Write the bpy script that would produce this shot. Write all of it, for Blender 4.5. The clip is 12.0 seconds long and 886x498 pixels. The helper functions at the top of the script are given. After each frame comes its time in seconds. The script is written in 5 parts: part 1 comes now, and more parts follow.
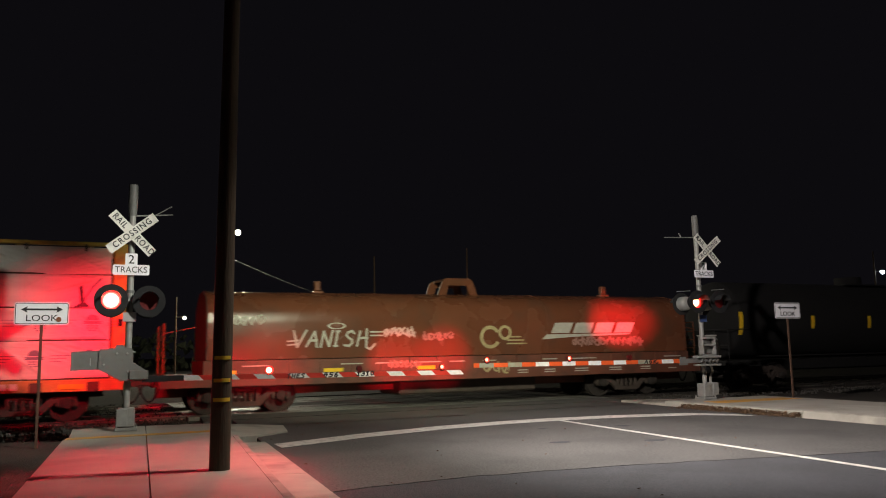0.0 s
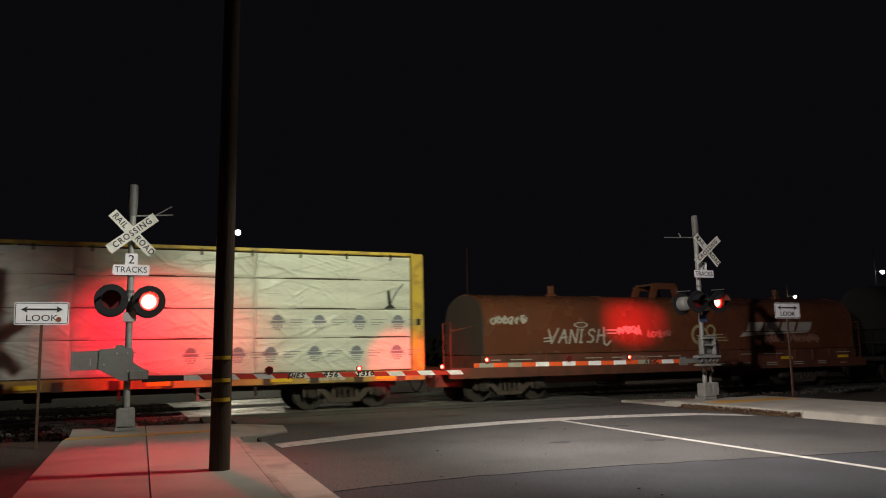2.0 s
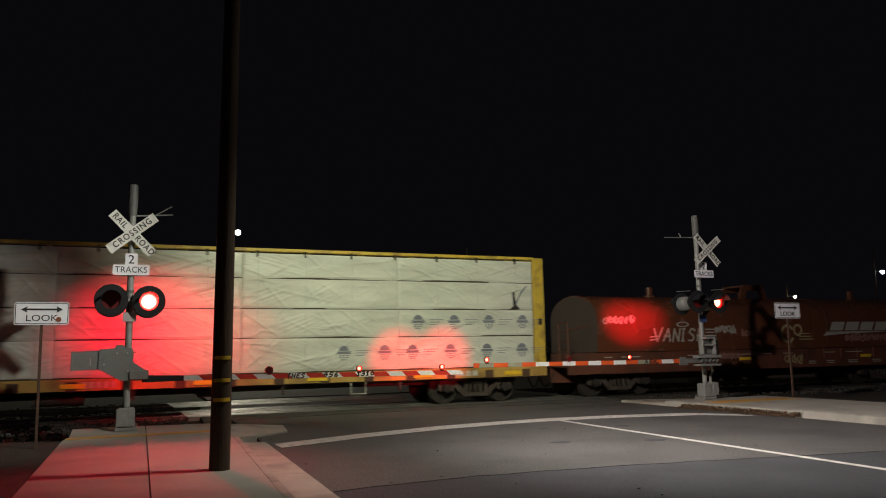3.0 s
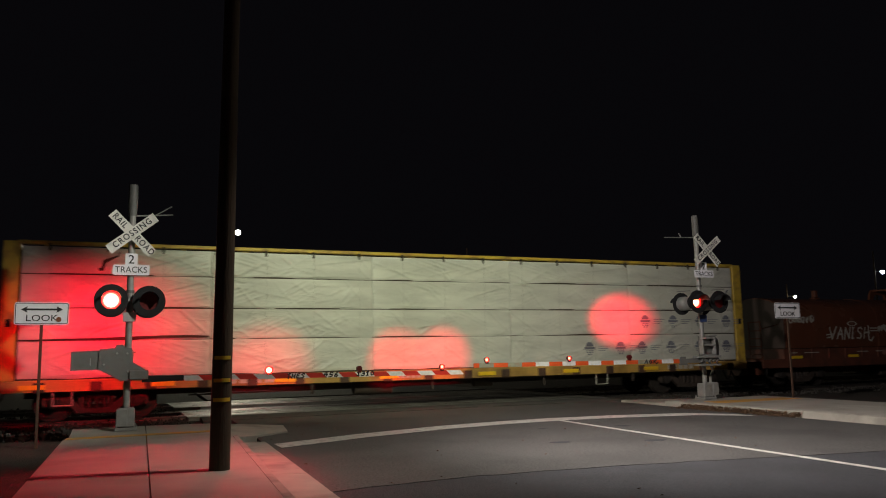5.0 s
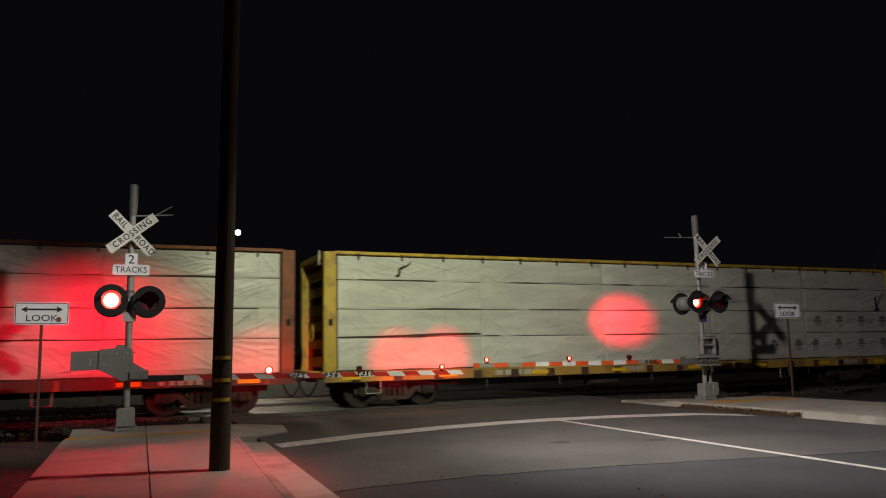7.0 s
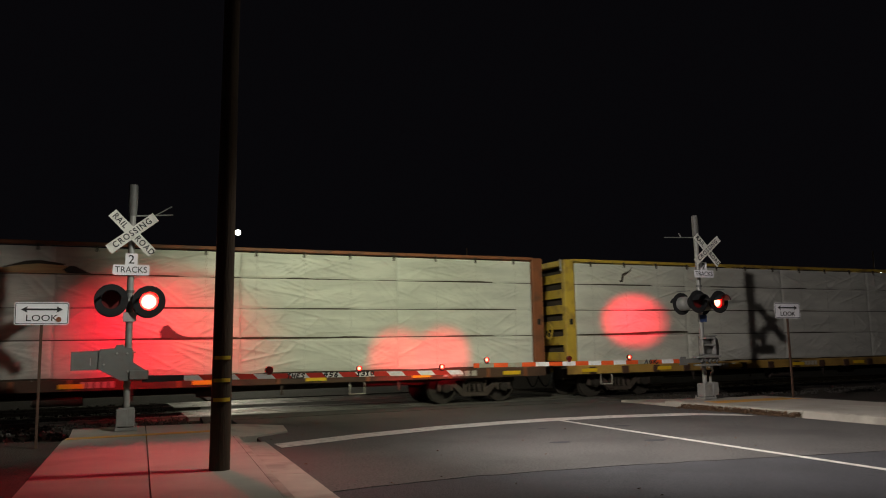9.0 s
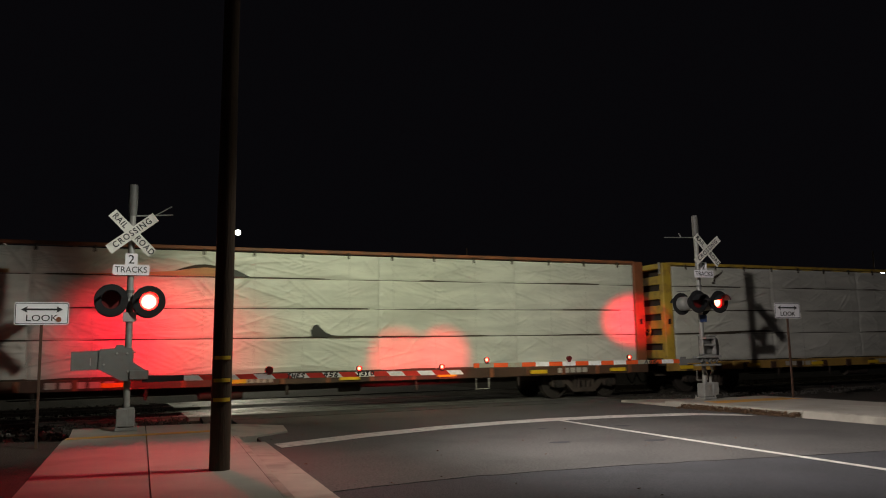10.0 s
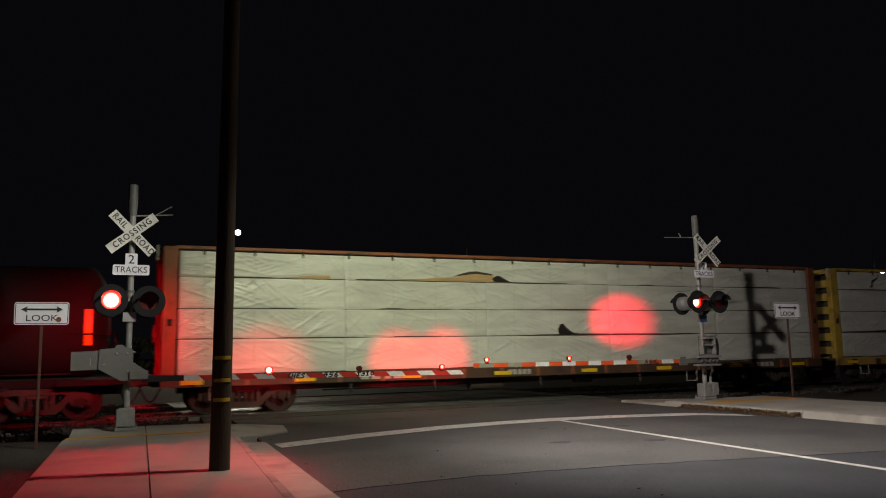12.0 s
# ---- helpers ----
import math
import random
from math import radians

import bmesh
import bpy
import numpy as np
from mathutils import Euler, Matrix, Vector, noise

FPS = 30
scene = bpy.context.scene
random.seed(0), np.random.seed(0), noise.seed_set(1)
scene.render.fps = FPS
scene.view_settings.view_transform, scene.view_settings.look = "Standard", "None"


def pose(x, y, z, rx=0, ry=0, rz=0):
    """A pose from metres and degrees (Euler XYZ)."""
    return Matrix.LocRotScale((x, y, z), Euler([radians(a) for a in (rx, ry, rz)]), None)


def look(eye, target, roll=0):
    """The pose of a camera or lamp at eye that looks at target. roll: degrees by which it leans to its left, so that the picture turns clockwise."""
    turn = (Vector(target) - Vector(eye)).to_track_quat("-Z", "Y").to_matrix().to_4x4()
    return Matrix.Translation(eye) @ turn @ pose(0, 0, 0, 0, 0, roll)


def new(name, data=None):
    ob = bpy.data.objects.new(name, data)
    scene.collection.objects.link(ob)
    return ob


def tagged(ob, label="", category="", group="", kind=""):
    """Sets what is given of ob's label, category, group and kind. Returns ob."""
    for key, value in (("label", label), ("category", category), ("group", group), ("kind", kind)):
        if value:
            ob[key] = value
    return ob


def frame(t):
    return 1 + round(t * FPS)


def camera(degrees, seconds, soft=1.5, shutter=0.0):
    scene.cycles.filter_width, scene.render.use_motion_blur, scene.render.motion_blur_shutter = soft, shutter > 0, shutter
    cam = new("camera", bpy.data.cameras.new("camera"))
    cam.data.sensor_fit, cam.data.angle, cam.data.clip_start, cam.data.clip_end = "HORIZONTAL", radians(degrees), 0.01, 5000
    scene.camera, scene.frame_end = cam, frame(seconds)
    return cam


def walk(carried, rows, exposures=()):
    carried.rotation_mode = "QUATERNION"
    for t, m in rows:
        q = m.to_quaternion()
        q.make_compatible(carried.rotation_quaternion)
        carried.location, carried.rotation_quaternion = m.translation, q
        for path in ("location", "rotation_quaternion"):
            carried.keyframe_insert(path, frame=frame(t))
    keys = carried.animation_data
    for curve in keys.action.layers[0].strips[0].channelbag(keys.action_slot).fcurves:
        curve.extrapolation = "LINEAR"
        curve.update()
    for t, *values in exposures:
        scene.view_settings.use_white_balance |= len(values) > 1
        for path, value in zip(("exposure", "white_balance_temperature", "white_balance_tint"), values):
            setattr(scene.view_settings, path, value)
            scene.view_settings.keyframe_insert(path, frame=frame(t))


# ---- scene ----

# World: x runs along the track, y goes away from the viewer across it, z is up; the rail tops lie at z = 0.
EYE = (0.0, 0.0, 1.491)
YAW, PITCH = 0.4107, 0.13214
AIM = (EYE[0] + math.sin(YAW) * math.cos(PITCH), EYE[1] + math.cos(YAW) * math.cos(PITCH), EYE[2] + math.sin(PITCH))
cam = camera(59.29, 12.0, soft=1.05, shutter=0.6)
walk(cam, [(0.0, look(EYE, AIM, -1.112)), (12.0, look(EYE, AIM, -1.112))],
     exposures=[(0.0, 0.75), (0.6, 0.68), (1.0, 0.62), (1.5, 0.54), (2.0, 0.42), (2.5, 0.30), (3.0, 0.20), (4.0, 0.06), (5.0, 0.02), (12.0, 0.02)])

# ---- light ----
world = bpy.data.worlds.new("night")
scene.world = world
world.use_nodes = True
world.node_tree.nodes["Background"].inputs["Color"].default_value = (0.0022, 0.0020, 0.0026, 1)
world.node_tree.nodes["Background"].inputs["Strength"].default_value = 1.0

LAMP = Vector((4.45, 9.25, 6.75))      # the street lamp's lens, on an arm from the wooden pole


def lamp(name, kind, m, power, colour, size=0.05, cone=60, blend=0.5, flat=1.0):
    data = bpy.data.lights.new(name, kind)
    data.energy, data.color, data.shadow_soft_size = power, colour, size
    if kind == "SPOT":
        data.spot_size, data.spot_blend = radians(cone), blend
    ob = new(name, data)
    ob.matrix_world = m @ Matrix.Diagonal((1, flat, 1, 1))
    return ob


# the street lamp's output, split into aimed spots
lamp("street_lamp_lobe", "SPOT", look(LAMP, LAMP + Vector((3.3, 11.6, -1.4))), 4900, (0.94, 1.0, 0.70), 0.13, 82, 1.0)
lamp("street_lamp_lobe", "SPOT", look(LAMP, LAMP + Vector((5.6, 0.4, -3.6))), 4800, (1.0, 0.92, 0.88), 0.13, 130, 1.0)
# extra narrow lobe, added to brighten the left look sign and crossbuck
lamp("street_lamp_lobe", "SPOT", look(LAMP, LAMP + Vector((-5.9, 6.1, -3.9))), 3000, (0.97, 0.96, 0.86), 0.13, 46, 1.0)
lamp("street_lamp_lobe", "SPOT", look(LAMP, LAMP + Vector((0.12, 0.36, -1.0))), 850, (1.0, 0.95, 0.84), 0.13, 112, 0.75)
lamp("far_street_lamp_light", "POINT", pose(9.1, 59.9, 10.9), 5500, (1.0, 0.93, 0.7), 0.4)
RED = (1.0, 0.004, 0.03)

# ---- train timetable ----
# the slack running in and out: small leads and lags at each half second
SLACK = (0.10, 0.07, 0.21, 0.04, 0.06, 0.05, 0.12, 0.12, 0.14, 0.18, 0.22, 0.10, 0.06, 0.03, 0.12, 0.09, 0.06, 0.04, 0.03, -0.04, -0.03, -0.03, 0.07, -0.05, -0.02)


def train_x(t):
    """How far the train has gone at t seconds."""
    k = min(int(t * 2), 23)
    u = t * 2 - k
    return 3.98 * t - 0.0045 * t * t + SLACK[k] * (1 - u) + SLACK[k + 1] * u


# the times at which the flashing pairs change over
CHANGES = (0.45, 1.135, 1.70, 2.26, 2.89, 3.475, 4.06, 4.645, 5.22, 5.83, 6.41, 6.95, 7.57, 8.155, 8.74, 9.31, 9.91, 10.56, 11.09, 11.76)


# ---- materials ----
def shader(name, colour=(0.5, 0.5, 0.5), rough=0.6, metal=0.0, spread=0.15, scale=6.0, fine=60.0, bump=0.15, stain=None, stain_scale=1.2, stain_amount=0.5,
           glow=None, glow_strength=0.0, coat=0.0, vary=0.0, dist=0.01, stretch=(1, 1, 1), grain=0.35):
    """A surface with grain at two scales, optional stains, relief, and a tint that varies from piece to piece."""
    mat = bpy.data.materials.new(name)
    mat.use_nodes = True
    nt = mat.node_tree
    N, L = nt.nodes, nt.links
    bsdf = N["Principled BSDF"]
    tc = N.new("ShaderNodeTexCoord")
    mp = N.new("ShaderNodeMapping")
    mp.inputs["Scale"].default_value = stretch
    L.new(tc.outputs["Object"], mp.inputs["Vector"])

    def tex(s, detail=5):
        n = N.new("ShaderNodeTexNoise")
        n.inputs["Scale"].default_value, n.inputs["Detail"].default_value = s, detail
        L.new(mp.outputs["Vector"], n.inputs["Vector"])
        return n

    def mix(fac, a, b, blend="MIX"):
        n = N.new("ShaderNodeMix")
        n.data_type, n.blend_type = "RGBA", blend
        for sock, v in ((n.inputs[0], fac), (n.inputs[6], a), (n.inputs[7], b)):
            if isinstance(v, bpy.types.NodeSocket):
                L.new(v, sock)
            else:
                sock.default_value = v
        return n.outputs[2]

    def ramp(src, lo, hi):
        n = N.new("ShaderNodeMapRange")
        n.inputs[1].default_value, n.inputs[2].default_value = lo, hi
        L.new(src, n.inputs[0])
        return n.outputs[0]

    lo = tuple(c * (1 - spread) for c in colour) + (1,)
    hi = tuple(min(1, c * (1 + spread)) for c in colour) + (1,)
    big, small = tex(scale), tex(fine, 3)
    col = mix(ramp(big.outputs[0], 0.3, 0.7), lo, hi)
    col = mix(grain * min(1, spread * 4), col, mix(ramp(small.outputs[0], 0.3, 0.7), lo, hi))
    if stain:
        st = tex(stain_scale, 6)
        n = N.new("ShaderNodeMath")
        n.operation = "MULTIPLY"
        L.new(ramp(st.outputs[0], 0.5, 0.66), n.inputs[0])
        n.inputs[1].default_value = stain_amount
        col = mix(n.outputs[0], col, tuple(stain) + (1,))
    if vary:
        oi = N.new("ShaderNodeObjectInfo")
        n = N.new("ShaderNodeMapRange")
        n.inputs[3].default_value, n.inputs[4].default_value = 1 - vary, 1 + vary
        L.new(oi.outputs["Random"], n.inputs[0])
        hsv = N.new("ShaderNodeHueSaturation")
        L.new(n.outputs[0], hsv.inputs["Value"])
        L.new(col, hsv.inputs["Color"])
        col = hsv.outputs[0]
    L.new(col, bsdf.inputs["Base Color"])
    n = N.new("ShaderNodeMapRange")
    n.inputs[3].default_value, n.inputs[4].default_value = max(0.02, rough - 0.1), min(1, rough + 0.1)
    L.new(big.outputs[0], n.inputs[0])
    L.new(n.outputs[0], bsdf.inputs["Roughness"])
    bsdf.inputs["Metallic"].default_value = metal
    bsdf.inputs["Coat Weight"].default_value = coat
    if bump:
        b = N.new("ShaderNodeBump")
        b.inputs["Strength"].default_value, b.inputs["Distance"].default_value = bump, dist
        L.new(small.outputs[0], b.inputs["Height"])
        L.new(b.outputs[0], bsdf.inputs["Normal"])
    if glow:
        bsdf.inputs["Emission Color"].default_value = (*glow, 1)
        bsdf.inputs["Emission Strength"].default_value = glow_strength
    return mat


def lens_glow(name, strength, size=1.0):
    """A lit signal lens: pale and hot in the middle, red towards its rim."""
    mat = bpy.data.materials.new(name)
    mat.use_nodes = True
    N, L = mat.node_tree.nodes, mat.node_tree.links
    bsdf = N["Principled BSDF"]
    tc = N.new("ShaderNodeTexCoord")
    ln = N.new("ShaderNodeVectorMath")
    ln.operation = "LENGTH"
    L.new(tc.outputs["Object"], ln.inputs[0])
    cr = N.new("ShaderNodeValToRGB")
    e = cr.color_ramp.elements
    e[0].position, e[0].color = 0.07 * size, (1, 0.34, 0.18, 1)
    e[1].position, e[1].color = 0.172 * size, (0.9, 0.0003, 0.0006, 1)
    m = e.new(0.135 * size)
    m.color = (1, 0.009, 0.007, 1)
    L.new(ln.outputs["Value"], cr.inputs[0])
    L.new(cr.outputs[0], bsdf.inputs["Emission Color"])
    bsdf.inputs["Emission Strength"].default_value = strength
    bsdf.inputs["Base Color"].default_value = (0.25, 0.01, 0.01, 1)
    return mat


def film_wrap(name, colour):
    """White plastic film pulled over boards: creases in two directions, dull and glossy patches, handling dirt."""
    mat = bpy.data.materials.new(name)
    mat.use_nodes = True
    N, L = mat.node_tree.nodes, mat.node_tree.links
    bsdf = N["Principled BSDF"]
    tc = N.new("ShaderNodeTexCoord")
    oi = N.new("ShaderNodeObjectInfo")
    away = N.new("ShaderNodeVectorMath")
    away.operation = "MULTIPLY_ADD"
    L.new(oi.outputs["Random"], away.inputs[0])
    away.inputs[1].default_value = (31.0, 17.0, 23.0)
    L.new(tc.outputs["Object"], away.inputs[2])

    def tex(turn, stretch, s, detail, twist=0.0):
        mp = N.new("ShaderNodeMapping")
        mp.inputs["Rotation"].default_value = (0, turn, 0)
        mp.inputs["Scale"].default_value = stretch
        L.new(away.outputs[0], mp.inputs["Vector"])
        n = N.new("ShaderNodeTexNoise")
        n.inputs["Scale"].default_value, n.inputs["Detail"].default_value, n.inputs["Distortion"].default_value = s, detail, twist
        L.new(mp.outputs[0], n.inputs["Vector"])
        return n.outputs[0]

    def math2(op, a, b):
        n = N.new("ShaderNodeMath")
        n.operation = op
        for sock, v in zip(n.inputs, (a, b)):
            if isinstance(v, bpy.types.NodeSocket):
                L.new(v, sock)
            else:
                sock.default_value = v
        return n.outputs[0]

    def crease(src):
        return math2("POWER", math2("SUBTRACT", 1.0, math2("MULTIPLY", math2("ABSOLUTE", math2("SUBTRACT", src, 0.5), 0.0), 5.0)), 3.0)

    def ranged(src, a, b, c, d):
        n = N.new("ShaderNodeMapRange")
        for k, v in enumerate((a, b, c, d)):
            n.inputs[k + 1].default_value = v
        L.new(src, n.inputs[0])
        return n.outputs[0]

    one, two, broad, dirt, fine = tex(0.5, (0.55, 1, 2.4), 1.5, 3, 0.6), tex(-0.7, (0.7, 1, 2.6), 2.1, 3, 0.5), tex(0, (0.7, 1, 1.2), 1.0, 3), tex(0, (0.35, 1, 1.6), 2.2, 6), tex(0, (1, 1, 1), 16, 4)
    height = math2("ADD", math2("ADD", math2("MULTIPLY", crease(one), ranged(broad, 0.45, 0.65, 0.0, 0.9)), math2("MULTIPLY", crease(two), ranged(broad, 0.55, 0.35, 0.0, 0.7))), math2("ADD", math2("MULTIPLY", broad, 1.4), math2("MULTIPLY", fine, 0.12)))
    b = N.new("ShaderNodeBump")
    b.inputs["Strength"].default_value, b.inputs["Distance"].default_value = 0.45, 0.024
    L.new(height, b.inputs["Height"])
    L.new(b.outputs[0], bsdf.inputs["Normal"])
    hsv = N.new("ShaderNodeHueSaturation")
    hsv.inputs["Color"].default_value = (*colour, 1)
    L.new(math2("MULTIPLY", ranged(dirt, 0.35, 0.62, 1.05, 0.86), ranged(oi.outputs["Random"], 0, 1, 0.94, 1.05)), hsv.inputs["Value"])
    L.new(hsv.outputs[0], bsdf.inputs["Base Color"])
    L.new(ranged(broad, 0.35, 0.65, 0.30, 0.55), bsdf.inputs["Roughness"])
    return mat


M = {
    "asphalt": shader("asphalt", (0.092, 0.086, 0.082), 0.85, spread=0.62, scale=1.6, fine=30, grain=0.8, bump=1.0, stain=(0.05, 0.048, 0.046), stain_scale=0.5, stain_amount=0.55),
    "asphalt_new": shader("asphalt_patch", (0.050, 0.050, 0.056), 0.9, spread=0.5, scale=2.0, fine=46, grain=0.75, bump=1.0, stain=(0.03, 0.03, 0.032), stain_scale=0.7),
    "concrete": shader("concrete", (0.40, 0.37, 0.32), 0.85, spread=0.1, scale=1.3, fine=90, bump=0.25, stain=(0.27, 0.24, 0.2), stain_scale=0.8, stain_amount=0.55, vary=0.06),
    "kerb": shader("kerb_concrete", (0.43, 0.40, 0.34), 0.85, spread=0.12, scale=2.0, fine=80, bump=0.3, stain=(0.22, 0.2, 0.17), stain_scale=1.6, stain_amount=0.6, vary=0.06),
    "panel": shader("crossing_panel", (0.20, 0.19, 0.17), 0.55, spread=0.25, scale=1.5, fine=50, bump=0.3, stain=(0.08, 0.075, 0.07), stain_scale=0.9, vary=0.1),
    "soil": shader("soil", (0.045, 0.036, 0.028), 0.95, spread=0.4, scale=1.2, fine=30, bump=0.9, dist=0.03),
    "stone": shader("ballast_stone", (0.075, 0.068, 0.06), 0.9, spread=0.35, scale=4, fine=30, bump=0.5),
    "leaf": shader("dead_leaf", (0.13, 0.075, 0.04), 0.85, spread=0.5, scale=9, fine=40, bump=0.2),
    "road_white": shader("road_paint_white", (0.62, 0.60, 0.55), 0.7, spread=0.12, scale=3, fine=70, bump=0.3, stain=(0.22, 0.21, 0.2), stain_scale=7, stain_amount=0.6),
    "tactile": shader("tactile_yellow", (0.62, 0.31, 0.05), 0.75, spread=0.2, scale=4, fine=60, bump=0.3, stain=(0.4, 0.3, 0.16), stain_scale=3, stain_amount=0.5),
    "rail": shader("rail_steel", (0.33, 0.30, 0.28), 0.3, metal=0.9, spread=0.2, scale=4, fine=80, bump=0.05),
    "rail_rust": shader("rail_rust", (0.085, 0.045, 0.028), 0.8, spread=0.3, scale=5, fine=60, bump=0.3),
    "wood_pole": shader("pole_wood", (0.085, 0.055, 0.034), 0.85, spread=0.35, scale=9, fine=70, bump=0.8, stretch=(1, 1, 0.08), stain=(0.03, 0.02, 0.014), stain_scale=3),
    "galv": shader("galvanised_steel", (0.34, 0.34, 0.32), 0.5, metal=0.3, spread=0.15, scale=7, fine=60, bump=0.1, stain=(0.3, 0.28, 0.25), stain_scale=4, stain_amount=0.5),
    "grey_paint": shader("grey_paint", (0.16, 0.16, 0.15), 0.55, spread=0.15, scale=5, fine=50, bump=0.1, stain=(0.12, 0.10, 0.08), stain_scale=5, stain_amount=0.45),
    "black": shader("black_paint", (0.010, 0.010, 0.011), 0.85, spread=0.3, scale=6, fine=50, bump=0.1),
    "sign_white": shader("sign_white", (0.95, 0.94, 0.97), 0.4, spread=0.02, scale=3, fine=40, bump=0.0, stain=(0.75, 0.73, 0.72), stain_scale=5, stain_amount=0.2),
    "sign_black": shader("sign_black", (0.015, 0.015, 0.017), 0.5, spread=0.1, bump=0.0),
    "sign_blue": shader("sign_blue", (0.05, 0.08, 0.20), 0.45, spread=0.1, bump=0.0),
    "notice": shader("notice_grey", (0.42, 0.40, 0.40), 0.5, spread=0.1, bump=0.0),
    "blade": shader("crossbuck_white", (0.82, 0.81, 0.74), 0.5, spread=0.06, scale=4, fine=40, bump=0.0, stain=(0.42, 0.4, 0.33), stain_scale=6, stain_amount=0.4),
    "band_yellow": shader("reflector_yellow", (0.75, 0.52, 0.05), 0.45, spread=0.1, bump=0.05),
    "reflector": shader("reflective_strip", (0.95, 0.60, 0.03), 0.35, spread=0.08, bump=0.05),
    "arm_white": shader("arm_white", (0.82, 0.82, 0.80), 0.5, spread=0.06, bump=0.05, stain=(0.5, 0.47, 0.42), stain_scale=8, stain_amount=0.4),
    "arm_faded": shader("arm_faded_grey", (0.30, 0.31, 0.24), 0.6, spread=0.2, bump=0.05, stain=(0.42, 0.16, 0.07), stain_scale=5, stain_amount=0.5),
    "arm_red": shader("arm_red", (0.62, 0.035, 0.02), 0.5, spread=0.1, bump=0.05),
    "arm_orange": shader("arm_orange_red", (0.75, 0.10, 0.02), 0.5, spread=0.1, bump=0.05),
    # dark red that gives shut slats the look of an unlit lens
    "dark_lens": shader("unlit_look_red", (0.10, 0.008, 0.008), 0.35, spread=0.1, bump=0.1),
    "wrap": film_wrap("lumber_wrap", (0.70, 0.69, 0.62)),
    "lumber": shader("bare_lumber", (0.55, 0.36, 0.17), 0.7, spread=0.2, scale=4, fine=30, bump=0.3, stretch=(0.2, 1, 6)),
    # dark wood; also colours the strips that stand in for shaded gaps
    "gap": shader("dark_lath_and_gap_shade", (0.06, 0.045, 0.03), 0.8, spread=0.4, scale=6, fine=40),
    "ink": shader("printed_ink", (0.20, 0.21, 0.25), 0.6, spread=0.15, bump=0.0),
    "tear": shader("torn_black_wrap", (0.02, 0.018, 0.016), 0.5, spread=0.3, bump=0.3),
    "car_yellow": shader("car_yellow_paint", (0.60, 0.40, 0.055), 0.55, spread=0.15, scale=2, fine=40, bump=0.15, stain=(0.28, 0.16, 0.05), stain_scale=2.6, stain_amount=0.7),
    "car_rust": shader("car_rust_paint", (0.26, 0.085, 0.035), 0.65, spread=0.25, scale=2, fine=40, bump=0.2, stain=(0.10, 0.05, 0.03), stain_scale=2.2, stain_amount=0.7),
    "sill_yellow": shader("sill_worn_yellow", (0.52, 0.31, 0.075), 0.6, spread=0.25, scale=0.9, fine=30, bump=0.2, stain=(0.11, 0.06, 0.03), stain_scale=0.75, stain_amount=0.7),
    "sill_dark": shader("sill_dark_brown", (0.10, 0.05, 0.03), 0.7, spread=0.35, scale=0.9, fine=30, bump=0.2, stain=(0.04, 0.025, 0.02), stain_scale=0.8, stain_amount=0.8),
    "coil_brown": shader("coil_hood_brown", (0.145, 0.050, 0.026), 0.27, spread=0.14, scale=0.8, fine=35, bump=0.1, stain=(0.10, 0.05, 0.032), stain_scale=1.3, stain_amount=0.5),
    "coil_end": shader("coil_end_grey_brown", (0.075, 0.05, 0.04), 0.7, spread=0.2, scale=1.5, fine=35, bump=0.15),
    "coil_sill": shader("coil_sill_brown", (0.15, 0.05, 0.03), 0.6, spread=0.2, scale=1.5, fine=35, bump=0.15, stain=(0.07, 0.035, 0.025), stain_scale=2, stain_amount=0.6),
    "tank": shader("tank_black", (0.009, 0.008, 0.008), 0.9, spread=0.3, scale=1, fine=30, bump=0.1),
    "truck": shader("truck_steel", (0.058, 0.042, 0.034), 0.8, spread=0.35, scale=5, fine=50, bump=0.3),
    "wheel": shader("wheel_steel", (0.035, 0.028, 0.024), 0.75, metal=0.2, spread=0.3, scale=6, fine=60, bump=0.2),
    "spray_white": shader("spray_white", (0.46, 0.43, 0.38), 0.6, spread=0.15, scale=9, bump=0.0),
    "spray_tan": shader("spray_tan", (0.42, 0.34, 0.18), 0.6, spread=0.2, scale=9, bump=0.0),
    "spray_dim": shader("spray_dim_red", (0.34, 0.17, 0.14), 0.6, spread=0.2, scale=9, bump=0.0),
    "stencil": shader("stencil_white", (0.50, 0.46, 0.40), 0.6, spread=0.2, scale=9, bump=0.0),
    "shed": shader("shed_siding", (0.11, 0.10, 0.09), 0.8, spread=0.15, scale=1, fine=20, bump=0.2),
    "cable": shader("tie_cable", (0.55, 0.53, 0.48), 0.5, spread=0.2, bump=0.0),
    "trees": shader("dark_scrub", (0.03, 0.035, 0.02), 0.9, spread=0.4, scale=2, bump=0.3),
    "glow_red": lens_glow("lit_red_lens", 40.0),
    # same red lens with its glow turned down, for the view off its axis
    "glow_red_dimmed": lens_glow("lit_red_lens_dimmed", 9.0),
    "arm_glow": lens_glow("lit_arm_lens", 22.0, 0.43),
    "tip_glow": lens_glow("lit_tip_lens", 5.0, 0.31),
    "far_lamp": shader("far_lamp_glow", (0.8, 0.8, 0.7), 0.4, bump=0, glow=(1.0, 0.93, 0.66), glow_strength=26),
    "far_lamp_blue": shader("far_lamp_glow_cool", (0.8, 0.8, 0.8), 0.4, bump=0, glow=(0.72, 0.86, 1.0), glow_strength=16),
    "street_glow": shader("street_lamp_lens", (0.8, 0.8, 0.7), 0.4, bump=0, glow=(1.0, 0.96, 0.76), glow_strength=30),
}


